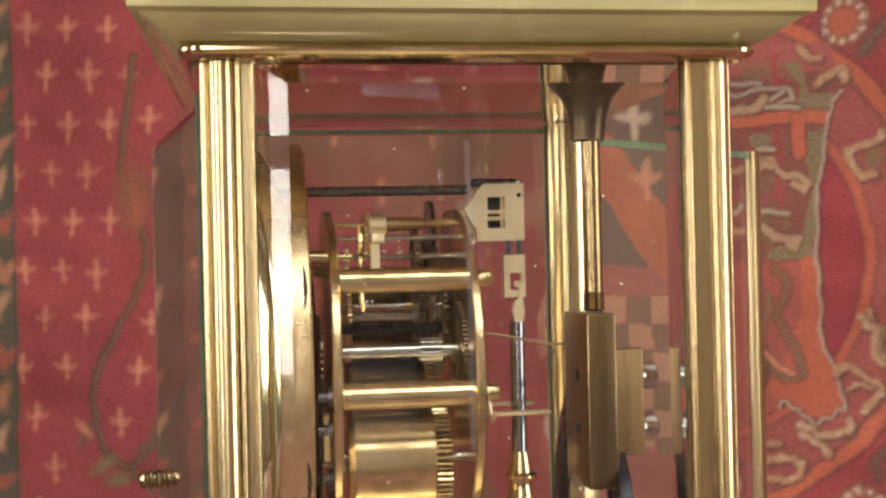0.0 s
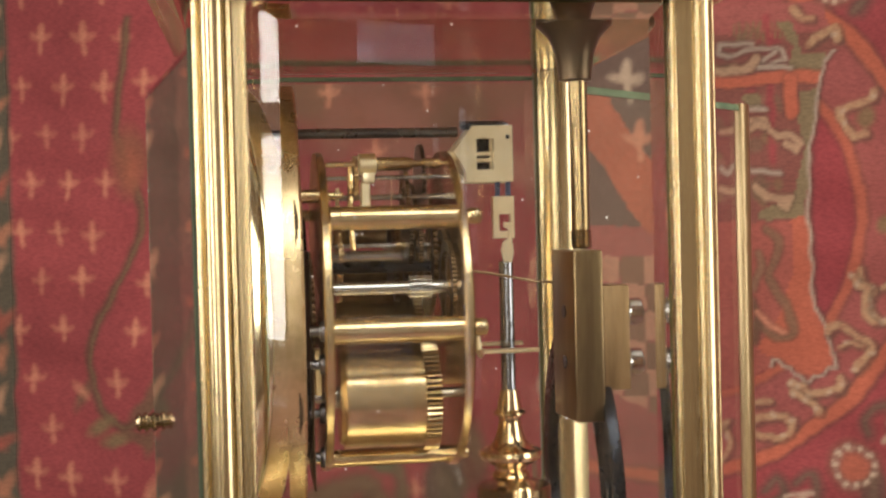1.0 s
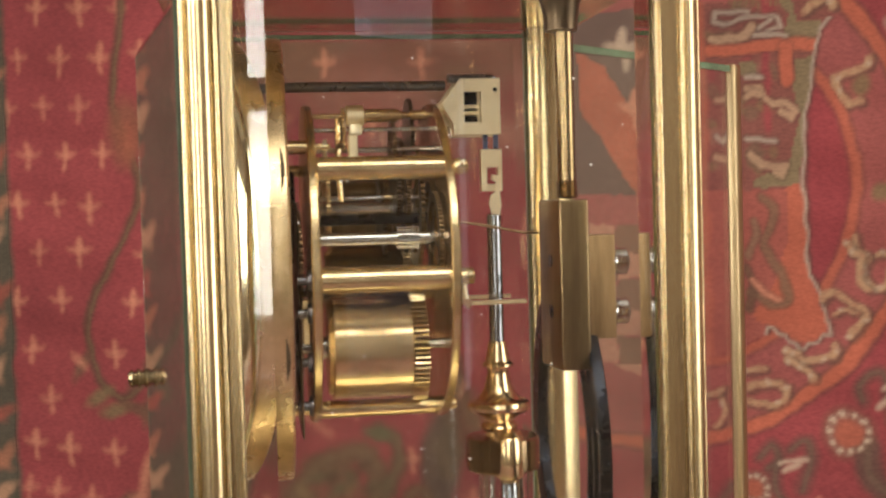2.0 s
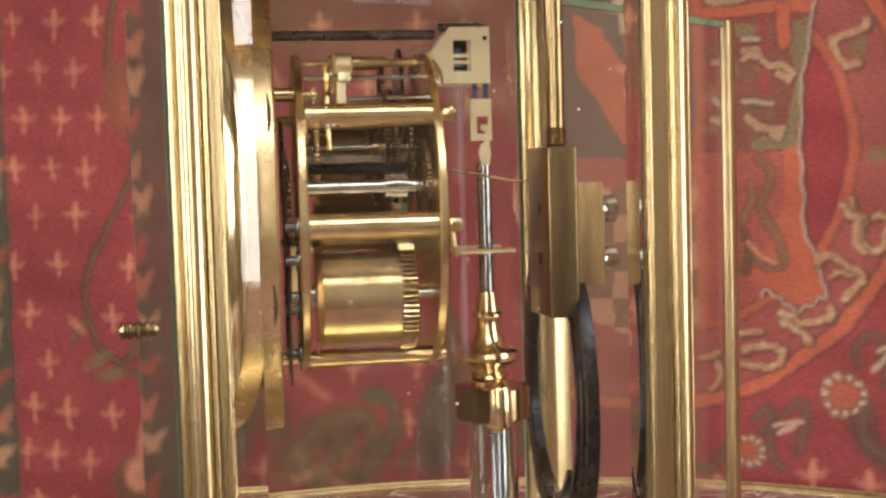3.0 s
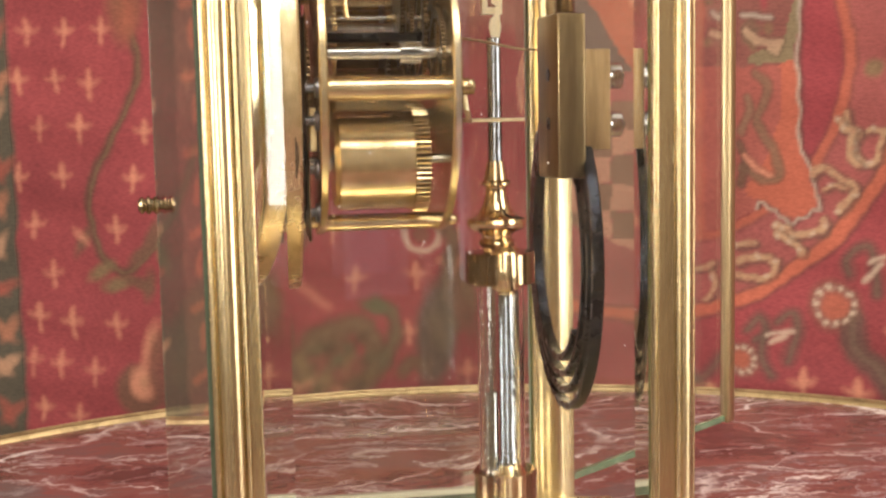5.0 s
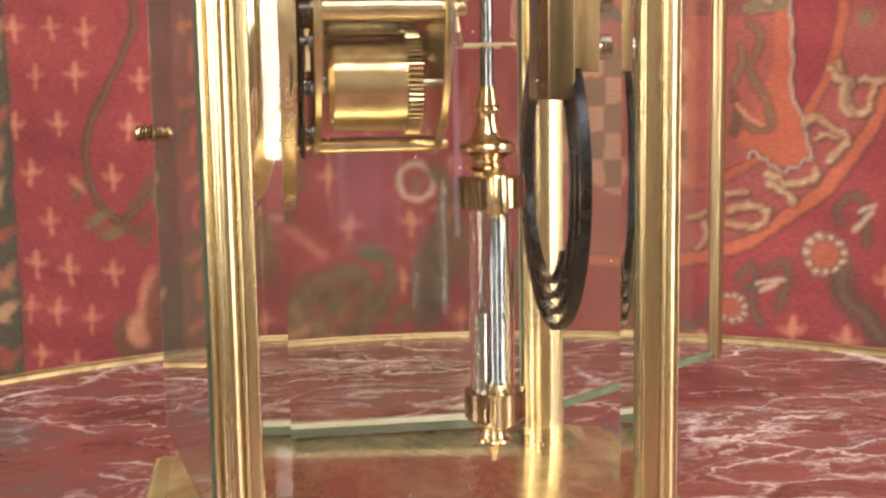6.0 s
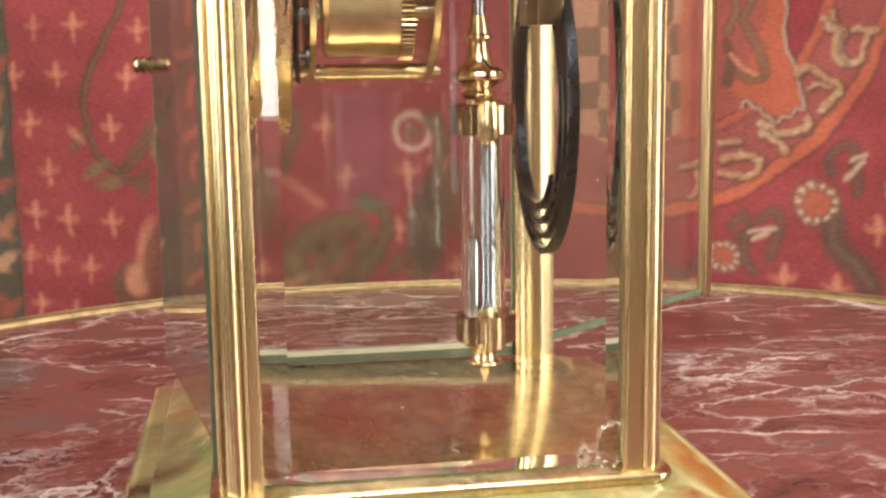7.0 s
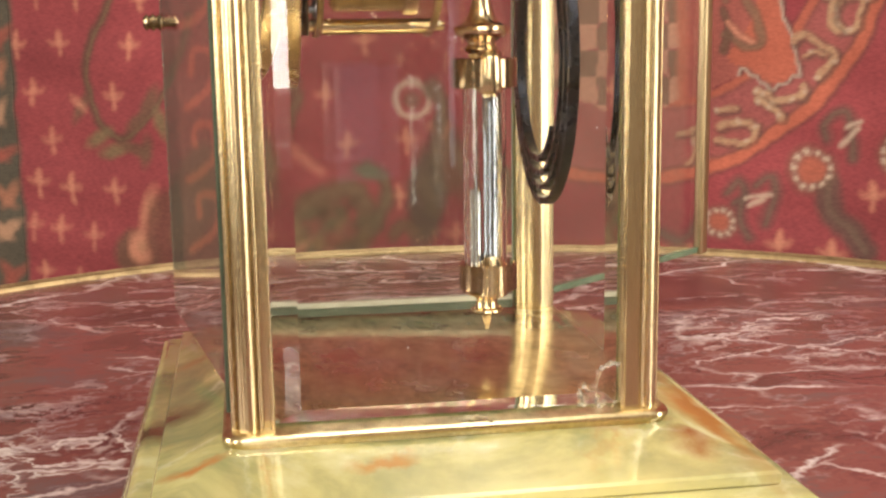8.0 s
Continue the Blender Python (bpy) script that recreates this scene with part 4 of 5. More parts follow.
part("bridge_pin", bm, STEEL_BLUE, bridge)
bm = bmesh.new()
lathe(bm, [(0.0010, -0.002), (0.0030, -0.0002), (0.0034, 0.0003), (0.0034, 0.0018), (0.0028, 0.0022), (0.0, 0.0022)], (0.0606, 0.050, 0.1825), (1, 0, 0), 24)
part("bridge_screw", bm, STEEL, bridge)
bm = bmesh.new()
box(bm, (0.0606, 0.0480, 0.1690), (0.0622, 0.0530, 0.1830), 0.0003, 1)
part("cock", bm, BRASS_PALE, bridge)

# crutch
bm = bmesh.new()
tube(bm, [(0.0618, 0.030, 0.1462), (0.0626, 0.030, 0.1402), (0.0634, 0.032, 0.1385), (0.0648, 0.040, 0.1375), (0.0672, 0.0512, 0.1373)], 0.0008, 8)
box(bm, (0.0665, 0.0500, 0.1368), (0.0830, 0.0528, 0.1378), 0.0002, 1)
box(bm, (0.0665, 0.0710, 0.1368), (0.0830, 0.0738, 0.1378), 0.0002, 1)
box(bm, (0.0655, 0.0500, 0.1368), (0.0680, 0.0738, 0.1380), 0.0002, 1)
part("crutch", bm, BRASS_PALE, movement, "bent brass pendulum crutch")
bm = bmesh.new()
tube(bm, [(0.0580, 0.0400, 0.1605), (0.0680, 0.0400, 0.1590), (0.0800, 0.0400, 0.1565), (0.0890, 0.0400, 0.1560)], 0.00035, 8)
part("hammer_wire", bm, BRASS_DARK, movement)

# ---- pendulum ----
PX, PY = 0.0768, 0.0630
bm = bmesh.new()
rod(bm, (PX, PY, 0.1225), (PX, PY, 0.1615), 0.0021, 20)
pendulum = cpart("pendulum", bm, STEEL_ROD, label="brass pendulum with a glass mercury jar")
bm = bmesh.new()
for x in (0.0742, 0.0772):
    box(bm, (x, PY - 0.0002, 0.1788), (x + 0.0014, PY + 0.0002, 0.1880))
part("suspension_spring", bm, STEEL_BLUED, pendulum)
bm = bmesh.new()
for p in ([(0.0733, 0.1680), (0.0750, 0.1680), (0.0750, 0.1798), (0.0733, 0.1798)], [(0.0750, 0.1748), (0.0793, 0.1748), (0.0793, 0.1798), (0.0750, 0.1798)], [(0.0750, 0.1680), (0.0793, 0.1680), (0.0793, 0.1700), (0.0750, 0.1700)],
          [(0.0782, 0.1700), (0.0793, 0.1700), (0.0793, 0.1748), (0.0782, 0.1748)]):
    prism(bm, p, lambda a, b, d: (a, PY - 0.0012 + d, b), 0.0024)
part("spring_block", bm, BRASS_PALE, pendulum)
bm = bmesh.new()
prism(bm, [(0.0760, 0.1612), (0.0782, 0.1612), (0.0788, 0.1640), (0.0784, 0.1672), (0.0786, 0.1722), (0.0762, 0.1726), (0.0760, 0.1712), (0.0774, 0.1704), (0.0774, 0.1680), (0.0758, 0.1668), (0.0752, 0.1645)], lambda a, b, d: (a, PY - 0.0020 + d, b), 0.0010)
part("hook", bm, BRASS_PALE, pendulum)
bm = bmesh.new()
lathe(bm, [(0.0021, 0.1252), (0.0026, 0.1250), (0.0030, 0.1225), (0.0036, 0.1196), (0.0046, 0.1188), (0.0046, 0.1182), (0.0034, 0.1177), (0.0031, 0.1168), (0.0033, 0.1148), (0.0042, 0.1118), (0.0054, 0.1098), (0.0068, 0.1086),
           (0.0086, 0.1080), (0.0090, 0.1070), (0.0087, 0.1058), (0.0074, 0.1048), (0.0058, 0.1042), (0.0046, 0.1032), (0.0044, 0.1024), (0.0052, 0.1017), (0.0056, 0.1009), (0.0050, 0.1001), (0.0042, 0.0995), (0.0043, 0.0984), (0.0050, 0.0977), (0.0054, 0.0970)], (PX, PY, 0), seg=40)
part("finial", bm, BRASS_RED, pendulum, "turned reddish brass finial")
JX = 0.0776
bm = bmesh.new()
lathe(bm, [(0.0060, 0.0984), (0.0100, 0.0982), (0.0105, 0.0978), (0.0105, 0.0892), (0.0101, 0.0887), (0.0060, 0.0886)], (JX, PY, 0), seg=48)
part("upper_cap", bm, BRASS_CAP, pendulum, "brass jar cap coloured dark like its dim reflections")
bm = bmesh.new()
lathe(bm, [(0.0030, 0.1006), (0.0041, 0.0996), (0.0036, 0.0990), (0.0041, 0.0982), (0.0043, 0.0886), (0.0038, 0.0876), (0.0026, 0.0870), (0.0026, 0.0862), (0.0018, 0.0860)], (JX + 0.0004, PY - 0.0072, 0), seg=32)
part("cap_boss", bm, BRASS, pendulum)
bm = bmesh.new()
lathe(bm, [(0.0069, 0.0316), (0.0070, 0.0320), (0.0070, 0.0886), (0.0068, 0.0887), (0.0060, 0.0886), (0.0060, 0.0316)], (JX, PY, 0), seg=48)
jar = part("glass_jar", bm, GLASS, pendulum, "clear glass tube")
jar.visible_shadow = False
bm = bmesh.new()
lathe(bm, [(0.0022, 0.0880), (0.0024, 0.0876), (0.0024, 0.0360), (0.0030, 0.0340), (0.0040, 0.0322), (0.0044, 0.0312)], (JX + 0.0014, PY - 0.0020, 0), seg=28)
part("core_rod", bm, STEEL_ROD, pendulum, "polished steel rod")
bm = bmesh.new()
lathe(bm, [(0.0019, 0.0316), (0.0019, 0.0560), (0.0012, 0.0563), (0.0006, 0.0566), (0.0006, 0.0610), (0.0003, 0.0612)], (JX - 0.0032, PY - 0.001, 0), seg=24)
part("mercury_column", bm, MERCURY, pendulum, "silvery mercury in the glass tube")
bm = bmesh.new()
lathe(bm, [(0.0050, 0.0318), (0.0092, 0.0316), (0.0096, 0.0312), (0.0096, 0.0232), (0.0091, 0.0227), (0.0050, 0.0226)], (JX + 0.0008, PY, 0), seg=48)
part("lower_cap", bm, BRASS_CAP, pendulum, "brass jar cap coloured dark like its dim reflections")
bm = bmesh.new()
lathe(bm, [(0.0030, 0.0345), (0.0044, 0.0322), (0.0049, 0.0318), (0.0049, 0.0220), (0.0040, 0.0214)], (JX + 0.0012, PY - 0.0058, 0), seg=36)
part("cap_boss", bm, BRASS, pendulum)
bm = bmesh.new()
lathe(bm, [(0.0062, 0.0226), (0.0066, 0.0220), (0.0062, 0.0214), (0.0044, 0.0208), (0.0036, 0.0198), (0.0035, 0.0182), (0.0040, 0.0172), (0.0052, 0.0166), (0.0055, 0.0160), (0.0050, 0.0154), (0.0036, 0.0150), (0.0030, 0.0146), (0.0016, 0.0144), (0.0013, 0.0116), (0.0007, 0.0112), (0.0007, 0.0094), (0.0, 0.0092)], (JX, PY - 0.002, 0), seg=36)
part("rating_nut", bm, BRASS, pendulum, "turned brass rating nut")

# ---- gong ----
GX, GY, GZ = 0.0958, 0.0580, 0.0985
bm = bmesh.new()
N, TURNS, PITCH = 300, 3.62, 0.0043
prev = None
for k in range(N + 1):
    f = k / N
    a = 2 * math.pi * TURNS * f + 0.10
    r = 0.0462 - PITCH * TURNS * f + PITCH * 0.5
    r = min(r, 0.0462)
    y, z = r * math.sin(a) + 0.50 * (0.0462 - r), r * math.cos(a)
    at = Vector((GX + 0.045 * y, GY + y, GZ + z))
    rad = Vector((0, math.sin(a), math.cos(a)))
    ring = [bm.verts.new(at + rad * d + Vector((e, 0, 0))) for d, e in ((-0.0010, -0.0013), (-0.0007, -0.0016), (0.0007, -0.0016), (0.0010, -0.0013), (0.0010, 0.0013), (0.0007, 0.0016), (-0.0007, 0.0016), (-0.0010, 0.0013))]
    if prev:
        for i in range(8):
            bm.faces.new((prev[i], prev[(i + 1) % 8], ring[(i + 1) % 8], ring[i]))
    else:
        bm.faces.new(ring[::-1])
    prev = ring
bm.faces.new(prev)
gong = cpart("gong", bm, STEEL_BLUE, label="coiled blued steel gong on a brass block")
bm = bmesh.new()
BK = Matrix.Translation((0.0856, 0.0215, 0)) @ Matrix.Rotation(radians(4), 4, "Z")
box(bm, (0, 0, 0.1214), (0.0078, 0.0180, 0.1648), 0.0006, 3, m=BK)
block = part("gong_block", bm, BRASS_BLOCK, gong, "tarnished brass gong block")
for z in (0.1490, 0.1360):
    bm = bmesh.new()
    lathe(bm, [(0.0, -0.0002), (0.0019, -0.0002), (0.0019, 0.0004)], BK @ Vector((0, 0.0085, z)), BK.to_3x3() @ Vector((1, 0, 0)), 6)
    part("screw_hole", bm, STEEL_BLUE, block)
    bm = bmesh.new()
    lathe(bm, [(0.0016, -0.0100), (0.0016, 0.0), (0.0033, 0.0001), (0.0035, 0.0004), (0.0035, 0.0034), (0.0032, 0.0038), (0.0, 0.0038)], (0.1012, 0.0290, z - 0.0005), (1, 0, 0), 28)
    screw = part("gong_screw", bm, STEEL, block)
    bm = bmesh.new()
    box(bm, (0.1042, 0.0256, z - 0.0009), (0.10505, 0.0324, z - 0.0001))
    part("screw_slot", bm, STEEL_BLUE, screw)
bm = bmesh.new()
box(bm, (0.0942, 0.0255, 0.1288), (0.1011, 0.0320, 0.1556), 0.0004, 2)
part("clamp_plate", bm, BRASS_WORN, gong)
bm = bmesh.new()
rod(bm, (0.0902, 0.0310, 0.1650), (0.0902, 0.0310, 0.2085), 0.0024, 24)
lathe(bm, [(0.0024, 0.0)] + [(0.0024 if k % 2 else 0.0030, 0.0004 + 0.0006 * k) for k in range(8)] + [(0.0024, 0.0056)], (0.0902, 0.0310, 0.1653), seg=20)
stand = part("gong_post", bm, BRASS_POST, gong, "dull brass gong post")
bm = bmesh.new()
lathe(bm, [(0.0030, 0.0), (0.0042, 0.0002), (0.0044, 0.0030), (0.0050, 0.0070), (0.0066, 0.0110), (0.0090, 0.0136), (0.0098, 0.0142), (0.0098, 0.0152)], (0.0896, 0.0310, 0.2083), seg=40)
part("post_flange", bm, BRONZE, stand)

# ---- tapestry ----
def axis_steps(lo, hi, a, b, fine, coarse):
    return np.concatenate([np.arange(lo, a, coarse), np.arange(a, b, fine), np.arange(b, hi + coarse * 0.5, coarse)])


TU = axis_steps(-0.95, 0.75, -0.56, 0.30, 0.0016, 0.006)
TV = axis_steps(-0.55, 0.95, -0.15, 0.42, 0.0016, 0.006)
UU, VV = np.meshgrid(TU, TV)
cu, cv = UU * 100, VV * 100                       # centimetres
rng = np.random.default_rng(4)


def wobble(scale, amp):
    """Smooth low random field."""
    out = np.zeros_like(cu)
    for _ in range(7):
        a, b, c = rng.uniform(-1, 1), rng.uniform(-1, 1), rng.uniform(0, 6.28)
        out += np.sin((cu * a + cv * b) * scale + c)
    return out * amp / 2.6


wu_, wv_ = cu + wobble(1.6, 0.10) + wobble(7.0, 0.05), cv + wobble(1.6, 0.10) + wobble(7.0, 0.05)
RED, PEACH = (0.241, 0.037, 0.041), (0.50, 0.185, 0.105)
VINE, OLIVE, GREY = (0.135, 0.070, 0.042), (0.180, 0.130, 0.062), (0.085, 0.070, 0.050)
ORANGE, CREAM, BROWN = (0.37, 0.085, 0.042), (0.44, 0.32, 0.23), (0.150, 0.055, 0.038)
paint = np.empty(cu.shape + (3,))
paint[:] = RED


def lay(mask, colour, strength=1.0):
    hit = mask > 0
    k = np.clip(mask[hit], 0, 1)[:, None] * strength
    paint[hit] = paint[hit] * (1 - k) + np.array(colour) * k


def soft(d, edge=0.14):
    """Signed distance in cm to a soft mask."""
    return np.clip(0.5 - d / (2 * edge), 0, 1)


def spot(u, v, ru, rv, turn_by=0.0):
    c, s_ = math.cos(radians(turn_by)), math.sin(radians(turn_by))
    out, m = np.full(cu.shape, 1e9), max(ru, rv)
    w = window(u - m, u + m, v - m, v + m, 3.0)
    x, y = wu_[w] - u, wv_[w] - v
    a, b = x * c + y * s_, -x * s_ + y * c
    out[w] = (np.sqrt((a / ru) ** 2 + (b / rv) ** 2) - 1) * min(ru, rv)
    return out


def window(u0, u1, v0, v1, pad=1.5):
    """Slices of the grid that hold a stretch of the cloth."""
    i = np.searchsorted(TU * 100, [u0 - pad, u1 + pad])
    j = np.searchsorted(TV * 100, [v0 - pad, v1 + pad])
    return slice(j[0], max(j[1], j[0] + 1)), slice(i[0], max(i[1], i[0] + 1))


def line(pts, width):
    best = np.full(cu.shape, 1e9)
    for (a, b), (c, d) in zip(pts, pts[1:]):
        L = (c - a) ** 2 + (d - b) ** 2
        w = window(min(a, c), max(a, c), min(b, d), max(b, d), 1.5 + width)
        x, y = wu_[w], wv_[w]
        k = np.clip(((x - a) * (c - a) + (y - b) * (d - b)) / max(L, 1e-9), 0, 1)
        best[w] = np.minimum(best[w], np.hypot(x - a - k * (c - a), y - b - k * (d - b)))
    return best - width / 2


def bend(pts, n=6):
    """A smooth line through a few points."""
    out = []
    for i in range(len(pts) - 1):
        p0, p1, p2, p3 = pts[max(i - 1, 0)], pts[i], pts[i + 1], pts[min(i + 2, len(pts) - 1)]
        for k in range(n):
            t = k / n
            out.append(tuple(0.5 * (2 * p1[j] + (p2[j] - p0[j]) * t + (2 * p0[j] - 5 * p1[j] + 4 * p2[j] - p3[j]) * t * t + (3 * p1[j] - p0[j] - 3 * p2[j] + p3[j]) * t ** 3) for j in (0, 1)))
    return out + [pts[-1]]


def area(pts):
    """Inside of a polygon, as a mask."""
    inside = np.zeros(cu.shape, bool)
    for (a, b), (c, d) in zip(pts, pts[1:] + pts[:1]):
        cross = ((b > wv_) != (d > wv_)) & (wu_ < (c - a) * (wv_ - b) / (d - b + 1e-12) + a)
        inside ^= cross
    return inside.astype(float)


def fleur(u, v, colour=PEACH, size=1.0, k=0.85):
    s = size
    lay(soft(line([(u, v - 1.2 * s), (u, v + 1.0 * s)], 0.30 * s), 0.16), colour, k)
    lay(soft(spot(u, v, 0.42 * s, 0.40 * s), 0.16), colour, k)
    lay(soft(spot(u, v + 0.45 * s, 0.36 * s, 0.62 * s), 0.16), colour, k)
    lay(soft(spot(u - 0.62 * s, v - 0.02, 0.48 * s, 0.27 * s, -25), 0.16), colour, k)
    lay(soft(spot(u + 0.62 * s, v - 0.02, 0.48 * s, 0.27 * s, 25), 0.16), colour, k)
    lay(soft(spot(u, v - 0.95 * s, 0.22 * s, 0.45 * s), 0.16), colour, k)


# red field sown with small lilies
FIELD = [(-44.2, 29.2), (-40.6, 29.0), (-37.0, 28.9), (-33.7, 29.2), (-42.2, 25.3), (-39.0, 25.1), (-45.3, 25.2), (-43.7, 21.5), (-40.4, 21.4), (-37.2, 21.4), (-44.6, 17.7), (-41.4, 17.6),
         (-38.4, 17.3), (-42.9, 13.8), (-39.4, 13.9), (-33.7, 13.5), (-45.0, 10.0), (-41.3, 10.0), (-35.0, 9.7), (-43.8, 6.1), (-36.7, 5.7), (-42.5, 2.1), (-43.8, -1.4), (-40.9, -2.0), (-37.0, -2.1),
         (-42.4, 33.1), (-38.6, 32.9), (-35.4, 32.6)]
FIELD2 = [(-44.7, -5.2), (-42.1, -5.4), (-39.2, -6.0), (-43.9, -9.2), (-40.9, -9.8), (-18.3, 5.8), (-16.6, 2.0), (-23.2, 17.7), (-11.9, 2.4), (-20.5, 10.0), (-15.0, 10.0), (-12.5, -2.0), (-44.0, 36.9), (-40.5, 36.7), (-37.0, 36.5),
          (-28.5, 24.0), (-25.0, 28.0), (-22.0, 23.5), (-18.5, 27.5), (-15.0, 23.0), (-11.0, 27.0), (-26.0, 12.5), (-30.0, 17.5), (-12.0, 17.5), (-9.0, 12.0), (-8.0, -5.0)]
# brown scrolling ground behind the middle
lay(soft(np.maximum(np.abs(wu_ + 15.5) - 15.5, 24.5 - wv_) + wobble(0.9, 1.2), 1.5), (0.150, 0.062, 0.038), 0.85)
lay(soft(spot(-27.0, 21.0, 5.0, 9.0, 10), 1.2), BROWN, 0.6)
lay(soft(spot(-9.5, 24.0, 6.0, 5.0), 1.2), BROWN, 0.55)
for k in range(30):
    u, v = rng.uniform(-31, -3), rng.uniform(21, 44)
    lay(soft(spot(u, v, rng.uniform(1.5, 3.6), rng.uniform(0.8, 2.2), rng.uniform(0, 180)), 0.5), (VINE, BROWN, (0.20, 0.075, 0.055), (0.27, 0.12, 0.08))[k % 4], 0.6)
for (u, v), k in zip(FIELD + FIELD2, rng.uniform(0.26, 0.50, 80)):
    fleur(u, v, size=rng.uniform(0.78, 0.98), k=k)
# trailing vine
VPTS = bend([(-34.9, 34.0), (-35.4, 30.5), (-36.1, 25.7), (-35.2, 22.5), (-34.3, 19.9), (-34.4, 17.2), (-36.8, 12.4), (-38.3, 10.2), (-38.9, 7.9), (-38.7, 5.2), (-37.6, 3.0), (-36.1, 2.1), (-34.2, 3.3), (-32.4, 5.8), (-30.5, 8.8), (-29.5, 12.0)])
lay(soft(line(VPTS, 0.72), 0.22), (0.105, 0.052, 0.034), 0.9)
lay(soft(line([(u + 0.12, v) for u, v in VPTS], 0.2), 0.14), OLIVE, 0.45)
lay(soft(spot(-35.1, 23.0, 1.5, 2.7), 0.5), (0.20, 0.07, 0.04), 0.85)
lay(soft(spot(-34.9, 22.2, 0.6, 1.4), 0.4), ORANGE, 0.4)
for u, v, a in ((-39.6, 4.6, 60), (-38.2, 2.2, 30), (-36.9, 1.2, 10), (-35.0, 1.2, -20), (-34.6, 3.6, 40), (-33.6, 5.2, 60), (-32.6, 3.4, 110), (-34.0, 1.0, 80)):
    lay(soft(spot(u, v, 1.3, 0.5, a), 0.25), OLIVE if a % 20 else VINE, 0.85)
lay(soft(spot(-39.9, 5.0, 0.9, 0.35, -40), 0.2), PEACH, 0.6)
# beasts and figure along the foot
for u, v, ru, rv, a, c in ((-35.2, -7.6, 2.1, 2.2, 0, VINE), (-34.9, -7.0, 1.1, 1.3, 20, PEACH), (-34.0, -4.0, 0.8, 2.0, -15, PEACH), (-31.0, -6.0, 3.4, 4.2, 10, BROWN), (-29.5, -2.0, 2.2, 4.0, -20, VINE),
                           (-19.0, -3.4, 2.2, 1.3, -22, VINE), (-21.0, -6.2, 2.4, 0.8, 15, OLIVE), (-18.2, -5.6, 2.2, 0.8, -5, VINE),
                           (-24.0, -2.5, 2.2, 4.2, 10, BROWN), (-10.4, -2.2, 1.5, 4.2, -6, GREY), (-8.2, 1.0, 1.0, 3.2, 10, VINE)):
    lay(soft(spot(u, v, ru, rv, a), 0.35), c, 0.85)
    lay(soft(spot(u + 0.3, v + 0.3, ru * 0.5, rv * 0.4, a + 15), 0.3), OLIVE, 0.35)
lay(soft(abs(spot(-11.3, 5.4, 1.25, 1.25)) - 0.22, 0.2), CREAM, 0.75)
lay(soft(spot(-11.3, 5.4, 0.6, 0.6), 0.2), VINE, 0.7)
lay(soft(line(bend([(-24.0, 9.0), (-23.0, 5.0), (-24.0, 1.0), (-22.5, -3.0)]), 1.4), 0.4), VINE, 0.7)
lay(soft(line(bend([(-27.0, 1.0), (-23.0, 2.2), (-19.0, -0.2)]), 0.9), 0.3), PEACH, 0.4)

# winged dragon and foliage in the middle
for pts, wdt, c, k in (([(-22.0, -5.5), (-20.5, -3.5), (-18.6, -2.1), (-16.8, -1.7), (-15.5, -2.5), (-14.9, -4.2), (-15.9, -5.7), (-17.7, -6.6), (-20.0, -7.2)], 1.5, (0.140, 0.080, 0.045), 0.85), ([(-15.9, -5.2), (-14.5, -4.2), (-13.5, -2.4), (-13.8, -0.8), (-14.9, 0.0), (-15.7, -0.2)], 0.9, (0.115, 0.085, 0.048), 0.85), ([(-19.5, -2.7), (-18.4, -3.9), (-17.6, -5.5)], 0.5, (0.165, 0.085, 0.05), 0.5), ([(-18.0, -2.1), (-17.0, -3.4), (-16.3, -5.3)], 0.5, (0.165, 0.085, 0.05), 0.5),
                       ([(-16.7, -1.7), (-15.8, -2.9), (-15.3, -4.8)], 0.5, (0.165, 0.085, 0.05), 0.5), ([(-21.6, -6.7), (-19.6, -6.2), (-17.7, -6.9)], 0.8, PEACH, 0.5), ([(-13.2, -5.3), (-12.2, -4.4), (-11.4, -5.0)], 0.9, VINE, 0.8), ([(-10.0, 3.3), (-9.1, 2.6), (-8.5, 3.2)], 0.55, PEACH, 0.7), ([(-9.8, 6.3), (-9.0, 4.6), (-9.7, 1.1), (-9.1, -1.5)], 1.2, (0.105, 0.070, 0.042), 0.75), ([(-21.3, 8.0), (-20.7, 5.4), (-21.7, 2.5)], 0.9, VINE, 0.75)):
    path_ = bend(pts, 5)
    lay(soft(line(path_, wdt + 0.25), 0.35), (0.095, 0.050, 0.032), k * 0.6)
    lay(soft(line(path_, wdt) + wobble(5.0, 0.10), 0.3), c, k)
    lay(soft(line([(u + 0.1, v + 0.18) for u, v in path_], wdt * 0.22) + wobble(5.0, 0.12), 0.2), (0.18, 0.12, 0.065), k * 0.5)
for k in range(26):
    u, v = rng.uniform(-21.5, -15.6), rng.uniform(-6.6, -2.6)
    if v < -2.4 - 0.35 * (-17.0 - u):
        lay(soft(spot(u, v, rng.uniform(0.4, 1.0), rng.uniform(0.25, 0.5), rng.uniform(20, 70)), 0.3), ((0.085, 0.048, 0.030), (0.19, 0.115, 0.055), (0.215, 0.060, 0.045), (0.115, 0.090, 0.048))[k % 4], 0.8)
lay(soft(spot(-15.0, -0.4, 0.75, 0.6), 0.2), (0.10, 0.095, 0.050), 0.9)

